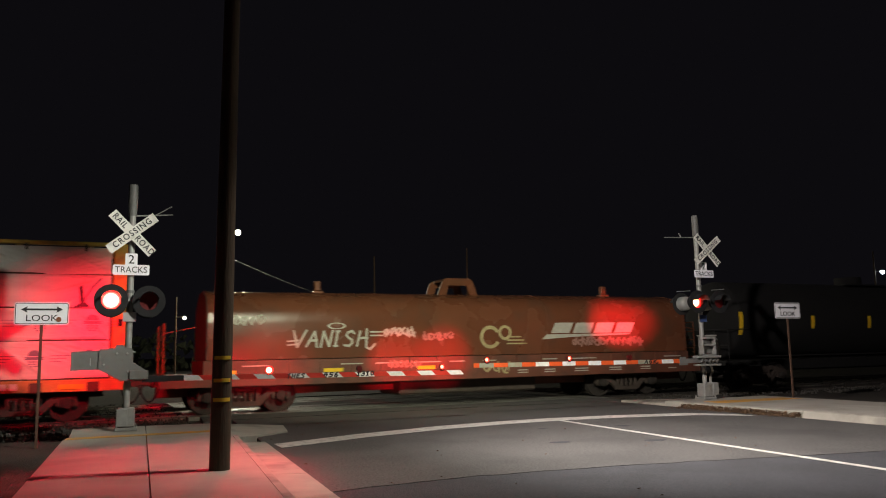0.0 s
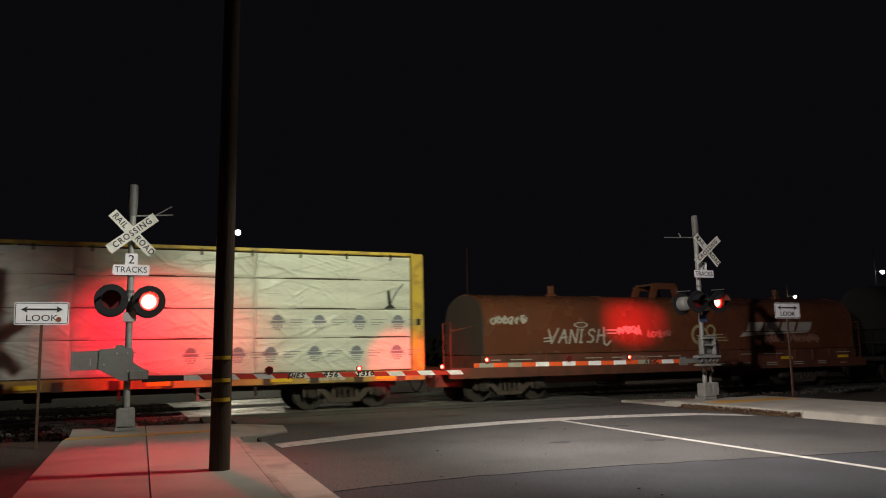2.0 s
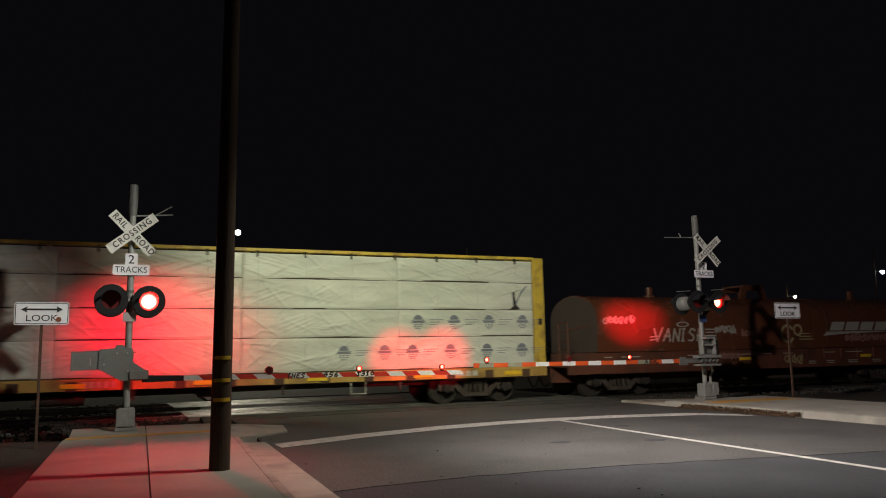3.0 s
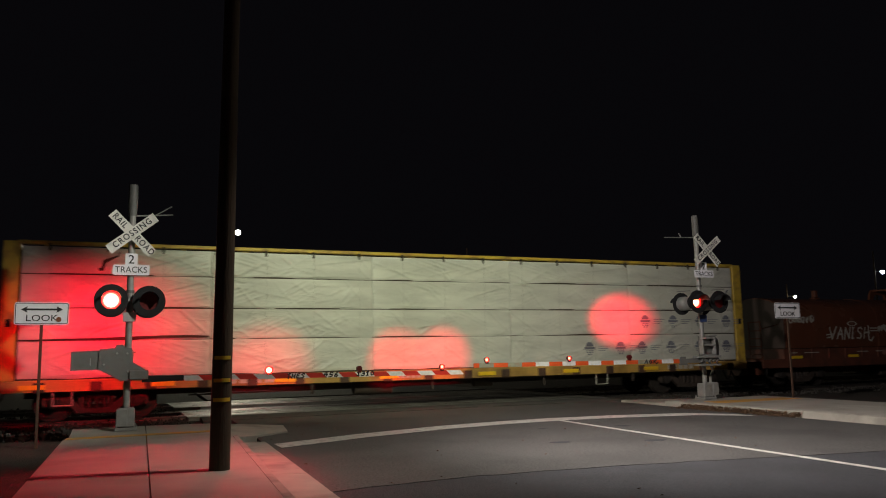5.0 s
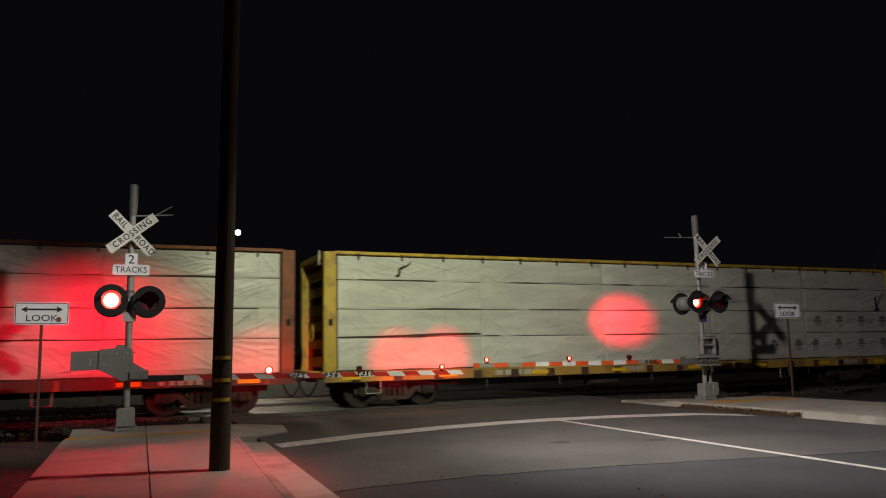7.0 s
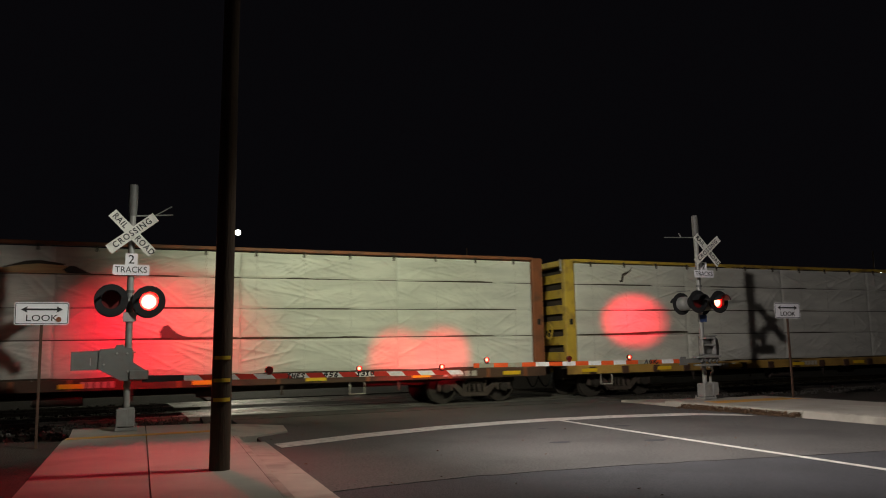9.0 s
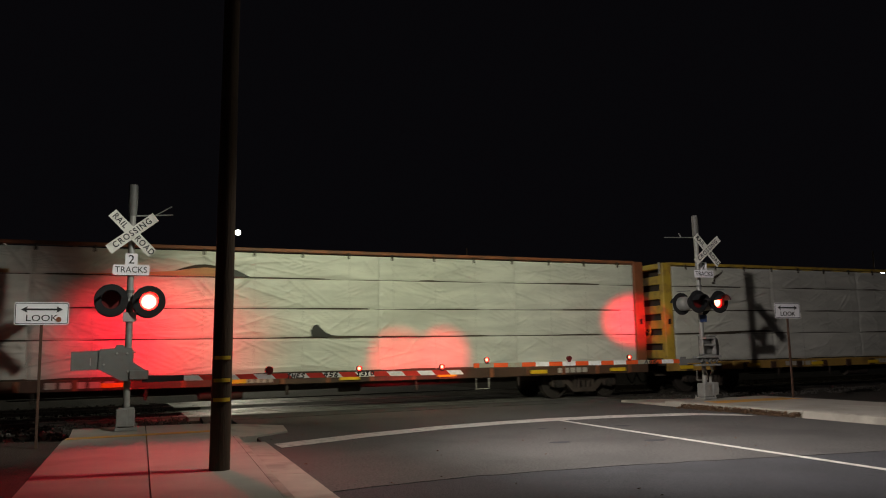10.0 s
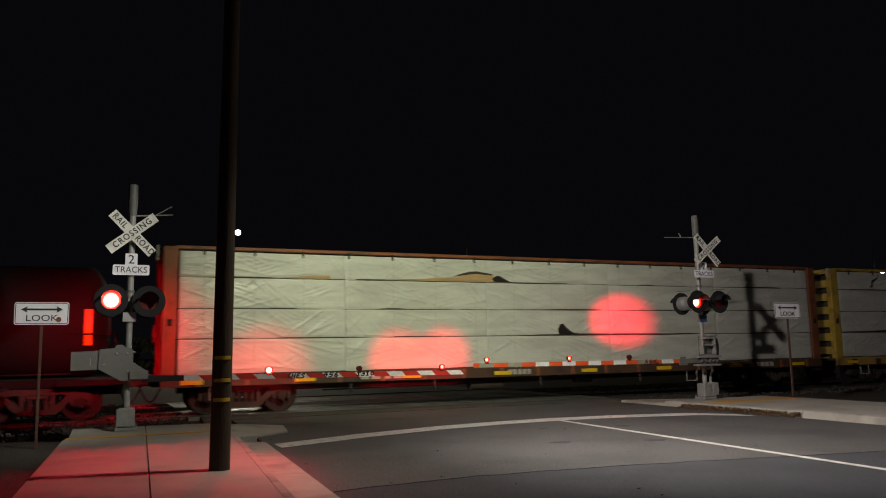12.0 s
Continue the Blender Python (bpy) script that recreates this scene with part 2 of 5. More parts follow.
# ---- mesh helpers ----
def box(bm, x0, x1, y0, y1, z0, z1, bevel=0.0):
    vs = bmesh.ops.create_cube(bm, size=1.0)["verts"]
    bmesh.ops.transform(bm, matrix=Matrix.LocRotScale(((x0 + x1) / 2, (y0 + y1) / 2, (z0 + z1) / 2), None, (abs(x1 - x0), abs(y1 - y0), abs(z1 - z0))), verts=vs)
    if bevel:
        edges = list({e for v in vs for e in v.link_edges})
        bmesh.ops.bevel(bm, geom=edges, offset=bevel, segments=1, profile=0.5, affect="EDGES")
    return bm


def rod(bm, a, b, r0, r1=None, n=12, caps=True):
    a, b = Vector(a), Vector(b)
    m = Matrix.Translation((a + b) / 2) @ (b - a).to_track_quat("Z", "Y").to_matrix().to_4x4()
    bmesh.ops.create_cone(bm, cap_ends=caps, segments=n, radius1=r0, radius2=r0 if r1 is None else r1, depth=(b - a).length, matrix=m)
    return bm


def prism(bm, outline, axis, lo, hi):
    """An outline of (u, v) pairs pushed along an axis; u, v are the other two axes in order."""
    def at(u, v, w):
        return {"x": (w, u, v), "y": (u, w, v), "z": (u, v, w)}[axis]
    a = [bm.verts.new(at(u, v, lo)) for u, v in outline]
    b = [bm.verts.new(at(u, v, hi)) for u, v in outline]
    n = len(outline)
    bm.faces.new(a)
    bm.faces.new(b[::-1])
    for i in range(n):
        bm.faces.new((a[i], b[i], b[(i + 1) % n], a[(i + 1) % n]))
    bmesh.ops.recalc_face_normals(bm, faces=bm.faces[:])
    return bm


def ring(bm, c, r_out, r_in, y0, y1, n=28, a0=0.0, a1=360.0):
    """A ring or part of one round the y axis."""
    closed = a1 - a0 >= 360
    k = n if closed else n + 1
    rows = []
    for i in range(k):
        a = radians(a0 + (a1 - a0) * i / n)
        rows.append([bm.verts.new((c[0] + r * math.cos(a), c[1] + y, c[2] + r * math.sin(a))) for r, y in ((r_out, y0), (r_out, y1), (r_in, y1), (r_in, y0))])
    for i in range(n):
        p, q = rows[i], rows[(i + 1) % k]
        for j in range(4):
            bm.faces.new((p[j], p[(j + 1) % 4], q[(j + 1) % 4], q[j]))
    if not closed:
        bm.faces.new(rows[0])
        bm.faces.new(rows[-1][::-1])
    bmesh.ops.recalc_face_normals(bm, faces=bm.faces[:])
    return bm


def part(name, bm, material, parent=None, label="", smooth=False):
    """Links a bmesh as one mesh object, under a thing or under a part."""
    me = bpy.data.meshes.new(name)
    bm.to_mesh(me)
    bm.free()
    for mat in material if isinstance(material, (list, tuple)) else [material]:
        me.materials.append(mat)
    if smooth:
        me.polygons.foreach_set("use_smooth", [True] * len(me.polygons))
        me.set_sharp_from_angle(angle=radians(40))
    ob = new(name, me)
    ob.parent = parent
    if label:
        ob["label"] = label
    return ob


def again(name, mesh, parent, m):
    """Another piece on a mesh that is already there."""
    ob = new(name, mesh)
    ob.parent = parent
    ob.matrix_basis = m
    return ob


def thing(name, at=(0, 0, 0), label="", category="", group="", kind=""):
    ob = new(name)
    ob.empty_display_size = 0.2
    ob.location = at
    return tagged(ob, label, category, group, kind)


def lettering(name, text, size, m, material, parent, depth=0.003, wide=1.0, label="", bold=0.0, gap=1.0):
    """Letters in the built-in font as one mesh; m sets the middle of the line, letters face the local +z."""
    cu = bpy.data.curves.new(name, "FONT")
    cu.body, cu.size, cu.extrude, cu.align_x, cu.align_y, cu.resolution_u = text, size, depth, "CENTER", "CENTER", 3
    cu.offset, cu.space_character = bold, gap
    tmp = bpy.data.objects.new(name, cu)
    scene.collection.objects.link(tmp)
    bpy.context.view_layer.update()
    me = bpy.data.meshes.new_from_object(tmp.evaluated_get(bpy.context.evaluated_depsgraph_get()))
    bpy.data.objects.remove(tmp)
    me.transform(Matrix.Diagonal((wide, 1, 1, 1)))
    me.materials.clear()
    me.materials.append(material)
    ob = new(name, me)
    ob.parent = parent
    ob.matrix_basis = m
    if label:
        ob["label"] = label
    return ob


FACE = Matrix(((1, 0, 0, 0), (0, 0, -1, 0), (0, 1, 0, 0), (0, 0, 0, 1)))   # turns flat work upright, facing -y


def stroke(bm, pts, w, y, d=0.006):
    """A painted line through (x, z) points on an upright face at y."""
    for (x0, z0), (x1, z1) in zip(pts, pts[1:]):
        dx, dz = x1 - x0, z1 - z0
        n = math.hypot(dx, dz) or 1
        ux, uz = dx / n * w * 0.3, dz / n * w * 0.3
        px, pz = -dz / n * w / 2, dx / n * w / 2
        prism(bm, [(x0 - ux + px, z0 - uz + pz), (x1 + ux + px, z1 + uz + pz), (x1 + ux - px, z1 + uz - pz), (x0 - ux - px, z0 - uz - pz)], "y", y - d, y)
    return bm


# ---- ground ----
def skew(y):
    """The road crosses the track a little aslant."""
    return 0.05 * (y - 12.0)


def slab(name, outline, z0, z1, material, parent=None, label=""):
    return part(name, prism(bmesh.new(), outline, "z", z0, z1), material, parent, label)


bm = bmesh.new()
for x0, x1, y0, y1, nx, ny in ((-60, 60, -40, 80, 60, 60), (-900, 900, 80, 1500, 6, 6), (-900, -60, -900, 80, 4, 6), (60, 900, -900, 80, 4, 6), (-60, 60, -900, -40, 4, 4)):
    grid = [[bm.verts.new((x0 + (x1 - x0) * i / nx, y0 + (y1 - y0) * j / ny, -0.10 + (0.03 * noise.noise((i * 0.7, j * 0.7, 3)) if nx > 10 and 0 < i < nx and 0 < j < ny else 0))) for j in range(ny + 1)] for i in range(nx + 1)]
    for i in range(nx):
        for j in range(ny):
            bm.faces.new((grid[i][j], grid[i + 1][j], grid[i + 1][j + 1], grid[i][j + 1]))
tagged(part("ground", bm, M["soil"]), "dark bare soil and gravel along the railway", "ground", kind="structure")


def road_left(y):
    return 2.32 + (y - 8.18) * 0.056


EDGE = []
for k in range(41):
    x = road_left(8.55) + (13.2 - road_left(8.55)) * k / 40
    y = 8.6 + 0.16 * math.sin((x - 2.4) * 0.9) if x < 5.9 else 8.66 - (x - 5.9) * 0.19
    EDGE.append((x, y + 0.05 * noise.noise((x * 2.3, 0, 7)) + 0.03 * noise.noise((x * 7, 3, 1))))
road = tagged(thing("road"), "worn grey asphalt road with a newer dark patch", "road", kind="structure")
slab("old_surface", EDGE + [(13.55, 19.25), (2.86, 19.25)], -0.3, 0.0, M["asphalt"], road)
slab("new_surface", [(road_left(-30), -30), (11.4, -30), (13.2, 7.5)] + [(x, y + 0.25) for x, y in EDGE[::-1][1:]], -0.3, -0.006, M["asphalt_new"], road, "newer darker asphalt")
slab("far_surface", [(3.4, 28.6), (14.2, 28.6), (17, 90), (6.2, 90)], -0.3, 0.0, M["asphalt"], road)
slab("rail_side_strip", [(2.2, 19.28), (14.3, 19.28), (14.4, 20.9), (2.3, 20.9)], -0.3, -0.006, M["asphalt"], road)

# stop line: a wide bar that bends at the lane line
pts = [(2.72, 13.3), (4.4, 14.05), (6.3, 14.64), (7.7, 14.86), (9.0, 14.92), (10.6, 14.74), (12.3, 14.25), (13.0, 13.4)]
bm = bmesh.new()
for (xa, ya), (xb, yb) in zip(pts, pts[1:]):
    prism(bm, [(xa, ya - 0.3), (xb, yb - 0.3), (xb, yb + 0.3), (xa, ya + 0.3)], "z", 0.0005, 0.005)
tagged(part("stop_line", bm, M["road_white"]), "wide worn white stop line on the asphalt", "road marking", kind="structure")
bm = bmesh.new()
prism(bm, [(8.97, 14.6), (9.08, 14.6), (8.09, -6.0), (7.98, -6.0)], "z", 0.0005, 0.005)
tagged(part("lane_line", bm, M["road_white"]), "thin white lane line on the asphalt", "road marking", kind="structure")
bm = bmesh.new()
prism(bm, [(2.9, 19.26), (9.4, 19.42), (9.4, 19.46), (2.9, 19.3)], "z", 0.0, 0.004)
prism(bm, [(9.9, 19.43), (14.2, 19.1), (14.2, 19.13), (9.9, 19.47)], "z", 0.0, 0.004)
tagged(part("tar_seam", bm, M["black"]), "black tar seam across the road", "seam", kind="structure")
# oil spots on the old surface
bm = bmesh.new()
rnd = random.Random(5)
for cx, cy, r in ((6.9, 11.2, 0.12), (8.35, 10.6, 0.14), (9.4, 12.9, 0.12), (7.8, 13.3, 0.07)):
    prism(bm, [(cx + r * 1.5 * rnd.uniform(0.7, 1.2) * math.cos(a), cy + r * rnd.uniform(0.7, 1.2) * math.sin(a)) for a in [k * math.pi / 6 for k in range(12)]], "z", 0.0002, 0.003)
tagged(part("oil_spot", bm, M["asphalt_new"]), "dark oil spots on the asphalt", "stain", kind="stuff")

# ---- pavements ----
def walk_left(y):
    return -0.78 + (y - 8.98) * 0.035


def joint_x(y):
    return 0.47 + (y - 8.27) * 0.041


def kerb_x(y):
    return 1.63 + (y - 7.61) * 0.072


pave = tagged(thing("pavement"), "pale concrete pavement beside the road", "pavement", kind="structure")
g = 0.008
for ya, yb in ((-8.0, -2.0), (-2.0, 4.0), (4.0, 14.86)):
    slab("paving_slab", [(walk_left(ya), ya + g), (joint_x(ya) - g, ya + g), (joint_x(yb) - g, yb - g), (walk_left(yb), yb - g)], -0.1, 0.15, M["concrete"], pave)
    slab("paving_slab", [(joint_x(ya) + g, ya + g), (kerb_x(ya) - 0.006, ya + g), (kerb_x(min(yb, 13.6)) - 0.006, min(yb, 13.6)), (kerb_x(min(yb, 13.6)) - 0.006, yb - g), (joint_x(yb) + g, yb - g)], -0.1, 0.15, M["concrete"], pave)
slab("paving_slab", [(-0.5, 15.2), (joint_x(15.2) - g, 15.2), (joint_x(17) - g, 17.0), (-0.49, 17.3)], -0.1, 0.15, M["concrete"], pave)
slab("paving_slab", [(joint_x(15.2) + g, 15.2), (2.05, 15.2), (2.1, 16.75), (joint_x(17) + g, 16.98)], -0.1, 0.15, M["concrete"], pave)
slab("tactile_strip", [(-0.55, 14.87), (1.98, 14.87), (2.0, 15.19), (-0.53, 15.19)], -0.1, 0.154, M["tactile"], pave, "faded yellow strip across the pavement")
# the flared corner at the crossing, falling to the road
bm = bmesh.new()
top = [bm.verts.new(v) for v in ((2.02, 13.62, 0.148), (2.72, 14.95, 0.03), (3.36, 15.5, 0.03), (3.5, 16.6, 0.05), (2.11, 16.75, 0.148))]
low = [bm.verts.new((v.co.x, v.co.y, -0.15)) for v in top]
bm.faces.new(top)
for i in range(5):
    bm.faces.new((top[i], low[i], low[(i + 1) % 5], top[(i + 1) % 5]))
bmesh.ops.recalc_face_normals(bm, faces=bm.faces[:])
part("flared_corner", bm, M["kerb"], pave, "pale concrete flare at the crossing")
# kerb stones, each a rolled edge with its gutter
cuts = [-8, -5, -2, 1, 4, 7, 10, 12.2, 14.0]
for ya, yb in zip(cuts, cuts[1:]):
    bm = bmesh.new()
    prof = [(0, 0.15), (0.13, 0.15), (0.17, 0.13), (0.24, 0.05), (0.30, 0.03), (1, 0.012), (1, -0.2), (0, -0.2)]
    ends = []
    for y in (ya + 0.006, yb - 0.006):
        a, b = kerb_x(y), road_left(y) - 0.004
        ends.append([bm.verts.new((a + (b - a) * u, y, z)) for u, z in prof])
    n = len(prof)
    for i in range(n):
        bm.faces.new((ends[0][i], ends[0][(i + 1) % n], ends[1][(i + 1) % n], ends[1][i]))
    bm.faces.new(ends[0][::-1])
    bm.faces.new(ends[1])
    bmesh.ops.recalc_face_normals(bm, faces=bm.faces[:])
    part("kerb_stone", bm, M["kerb"], pave)

pave2 = tagged(thing("pavement_far"), "pale concrete pavement with kerb across the road", "pavement", kind="structure")
cuts = [-8, -4, 0, 4, 7, 10, 12.3, 14.6, 16.7, 18.6]
for ya, yb in zip(cuts, cuts[1:]):
    xl = 13.5 if yb > 8 else 13.5 - (8 - yb) * 0.02
    taper = 0.0 if yb < 18 else 0.5
    part("paving_slab", prism(bmesh.new(), [(xl + 0.20, ya + g), (16.9, ya + g), (16.9, yb - g - 3 * taper), (xl + 0.20, yb - g)], "z", -0.1, 0.13 - 0.14 * taper), M["concrete"], pave2)
    bm = bmesh.new()
    kz = 0.13 - 0.14 * taper
    prism(bm, [(xl - 0.03, -0.15), (xl + 0.194, -0.15), (xl + 0.194, kz), (xl + 0.05, kz), (xl + 0.01, kz - 0.02)], "y", ya + g, yb - g)
    part("kerb_stone", bm, M["kerb"], pave2)
slab("tactile_strip", [(13.95, 15.1), (16.6, 15.1), (16.6, 15.75), (13.95, 15.75)], 0.1, 0.135, M["tactile"], pave2, "faded yellow strip across the pavement")

# leaf litter along the far kerb
bm = bmesh.new()
rnd = random.Random(8)
for k in range(1500):
    y = rnd.uniform(12.3, 15.95)
    x = 13.50 - abs(rnd.gauss(0, 0.13)) - 0.02
    z = 0.01 + max(0, 0.09 - abs(x - 13.44) * 0.5) * rnd.random()
    r = rnd.uniform(0.02, 0.05)
    m = Matrix.LocRotScale((x, y, z), Euler((rnd.uniform(-0.9, 0.9), rnd.uniform(-0.9, 0.9), rnd.uniform(0, 6.3))), None)
    bm.faces.new([bm.verts.new(m @ Vector(v)) for v in ((-r, 0, 0), (-0.2 * r, -0.5 * r, 0.2 * r), (r, 0, 0), (-0.2 * r, 0.5 * r, 0.25 * r))])
tagged(part("leaf_litter", bm, M["leaf"]), "brown dead leaves piled along the kerb", "leaves", kind="stuff")
# a few scraps and leaves on road and pavement
bm = bmesh.new()
for k in range(70):
    x, y = rnd.uniform(2.4, 13), rnd.uniform(6.5, 17.5)
    r = rnd.uniform(0.012, 0.035)
    m = Matrix.LocRotScale((x, y, 0.012), Euler((rnd.uniform(-0.3, 0.3), rnd.uniform(-0.3, 0.3), rnd.uniform(0, 6.3))), None)
    bm.faces.new([bm.verts.new(m @ Vector(v)) for v in ((-r, 0, 0), (0, -0.6 * r, 0.01), (r, 0, 0), (0, 0.6 * r, 0.01))])
tagged(part("litter", bm, M["leaf"]), "scattered dry leaves on the road", "leaves", kind="stuff")

# ---- tracks ----
YC = 22.24


def track(yc, label):
    tr = tagged(thing("railway_track", (0, yc, 0)), label, "railway track", "railway tracks")
    for s in (-1, 1):
        bm = bmesh.new()
        c = s * 0.755
        prism(bm, [(c - 0.036, 0), (c + 0.036, 0), (c + 0.036, -0.03), (c + 0.01, -0.045), (c + 0.01, -0.13), (c + 0.07, -0.15), (c + 0.07, -0.17), (c - 0.07, -0.17), (c - 0.07, -0.15), (c - 0.01, -0.13), (c - 0.01, -0.045), (c - 0.036, -0.03)], "x", -120, 140)
        part("rail", bm, M["rail"], tr, "worn steel rail")
    bm = bmesh.new()
    box(bm, -0.12, 0.12, -1.3, 1.3, -0.24, -0.085)
    tie = part("sleeper", bm, M["gap"], tr, "dark wooden sleeper")
    tie.location.x = -13.2
    for k in range(110):
        x = -13.8 - 0.6 * k if k < 45 else 15.2 + 0.6 * (k - 45)
        again("sleeper", tie.data, tr, pose(x, 0, 0, 0, 0, 0.6 * math.sin(k * 7.1)))
    bm = bmesh.new()
    for row, (ya, yb) in enumerate(((-1.42, -0.81), (-0.66, 0.66), (0.81, 1.42))):
        mesh = None
        for k in range(6):
            x = 2.0 + 2.1 * k
            if mesh is None:
                b2 = box(bmesh.new(), 0.01, 2.09, ya, yb, -0.25, -0.006, 0.012)
                ob = part("crossing_panel", b2, M["panel"], tr, "worn concrete crossing panel")
                ob.location.x, mesh = x, ob.data
            else:
                again("crossing_panel", mesh, tr, pose(x, 0, 0.002 * math.sin(k * 5 + row)))
    bm.free()
    return tr


track(YC, "near railway track with concrete crossing panels")
track(YC + 4.4, "second railway track behind the train")
slab("track_gap", [(2.6, 23.75), (14.6, 23.75), (14.7, 25.15), (2.8, 25.15)], -0.3, -0.01, M["asphalt"], road)
# ballast stones either side of the crossing
bm = bmesh.new()
rnd = random.Random(12)
for k in range(5200):
    side = rnd.random()
    if side < 0.6:
        x = rnd.uniform(-9, 2.0)
    else:
        x = rnd.uniform(14.7, 34)
    y = rnd.uniform(19.2, 29) if rnd.random() < 0.75 else rnd.uniform(17.4, 19.5)
    if side > 0.6 and y < 18.8:
        y += 2
    if abs(abs(y - YC) - 0.755) < 0.09:
        continue
    r = rnd.uniform(0.025, 0.055)
    m = Matrix.LocRotScale((x, y, -0.085 + r * 0.4), Euler((rnd.uniform(0, 3), rnd.uniform(0, 3), rnd.uniform(0, 3))), (r * rnd.uniform(0.7, 1.3), r, r * rnd.uniform(0.6, 1)))
    v = [bm.verts.new(m @ Vector(c)) for c in ((1, 0, 0), (-1, 0, 0), (0, 1, 0), (0, -1, 0), (0, 0, 1), (0, 0, -1))]
    for a, b, c in ((0, 2, 4), (2, 1, 4), (1, 3, 4), (3, 0, 4), (2, 0, 5), (1, 2, 5), (3, 1, 5), (0, 3, 5)):
        bm.faces.new((v[a], v[b], v[c]))
tagged(part("ballast", bm, M["stone"]), "grey crushed stone ballast along the tracks", "ballast", kind="stuff")

# ---- wooden pole with the street lamp ----
pole = tagged(thing("utility_pole", (1.32, 9.87, 0.15)), "dark wooden utility pole with yellow reflector bands and a street lamp", "utility pole")
bm = bmesh.new()
rod(bm, (0, 0, -0.3), (0.10, 0.05, 9.3), 0.124, 0.085, 20)
part("shaft", bm, M["wood_pole"], pole, smooth=True)
for z in (0.83, 1.06, 1.33):
    bm = bmesh.new()
    lean = Vector((0.0107 * z, 0.005 * z, z))
    c, rr = lean + Vector((0, 0, 0)), 0.124 - z * 0.0034 + 0.003
    pts = [radians(215 + 100 * i / 10) for i in range(11)]
    rows = [[bm.verts.new((c.x + (rr + d) * math.cos(a), c.y + (rr + d) * math.sin(a), c.z + h)) for d, h in ((0, -0.022), (0.004, -0.022), (0.004, 0.022), (0, 0.022))] for a in pts]
    for p, q in zip(rows, rows[1:]):
        for j in range(3):
            bm.faces.new((p[j], q[j], q[j + 1], p[j + 1]))
    part("reflector_band", bm, M["band_yellow"], pole, "short yellow reflector band")
o = Vector(pole.location)
bm = bmesh.new()
rod(bm, (0.13, 0.0, 6.35), (1.5, -0.30, 6.95), 0.03, n=10)
rod(bm, (1.5, -0.30, 6.95), LAMP - o + Vector((-0.3, 0.05, 0.12)), 0.03, n=10)
part("lamp_arm", bm, M["galv"], pole, "grey tubular lamp arm", True)
bm = bmesh.new()
c = LAMP - o
box(bm, c.x - 0.35, c.x + 0.35, c.y - 0.17, c.y + 0.17, c.z + 0.06, c.z + 0.2, 0.04)
head = part("lamp_head", bm, M["grey_paint"], pole, "flat grey street lamp head")
bm = bmesh.new()
box(bm, c.x - 0.2, c.x + 0.2, c.y - 0.12, c.y + 0.12, c.z + 0.035, c.z + 0.058)
part("lamp_lens", bm, M["street_glow"], head, "glowing street lamp lens")

# ---- crossing signals ----
MOVERS = []      # (object, kind) for motions()


def crossbuck(parent, x, y, z):
    for text, ang, dy in (("RAILROAD", -46, 0.0), ("CROSSING", 39, -0.014)):
        turn = Matrix.Translation((x, y + dy, z)) @ Matrix.Rotation(radians(-ang), 4, "Y")
        bm = box(bmesh.new(), -0.535, 0.535, 0, 0.006, -0.095, 0.095)
        ob = part("blade", bm, M["blade"], parent, "white crossbuck blade")
        ob.matrix_basis = turn
        if text == "RAILROAD":
            for word, along in (("RAIL", -0.325), ("ROAD", 0.325)):
                lettering("lettering", word, 0.165, Matrix.Translation((along, -0.004, 0)) @ FACE, M["sign_black"], ob, 0.002, 0.9, "", 0.002, 1.12)
        else:
            lettering("lettering", text, 0.165, Matrix.Translation((0, -0.004, 0)) @ FACE, M["sign_black"], ob, 0.002, 0.92, "", 0.002, 1.22)


def rounded(w, h, r, n=4):
    out = []
    for cx, cz, a0 in ((w / 2 - r, h / 2 - r, 0), (-w / 2 + r, h / 2 - r, 90), (-w / 2 + r, -h / 2 + r, 180), (w / 2 - r, -h / 2 + r, 270)):
        out += [(cx + r * math.cos(radians(a0 + 90 * i / n)), cz + r * math.sin(radians(a0 + 90 * i / n))) for i in range(n + 1)]
    return out


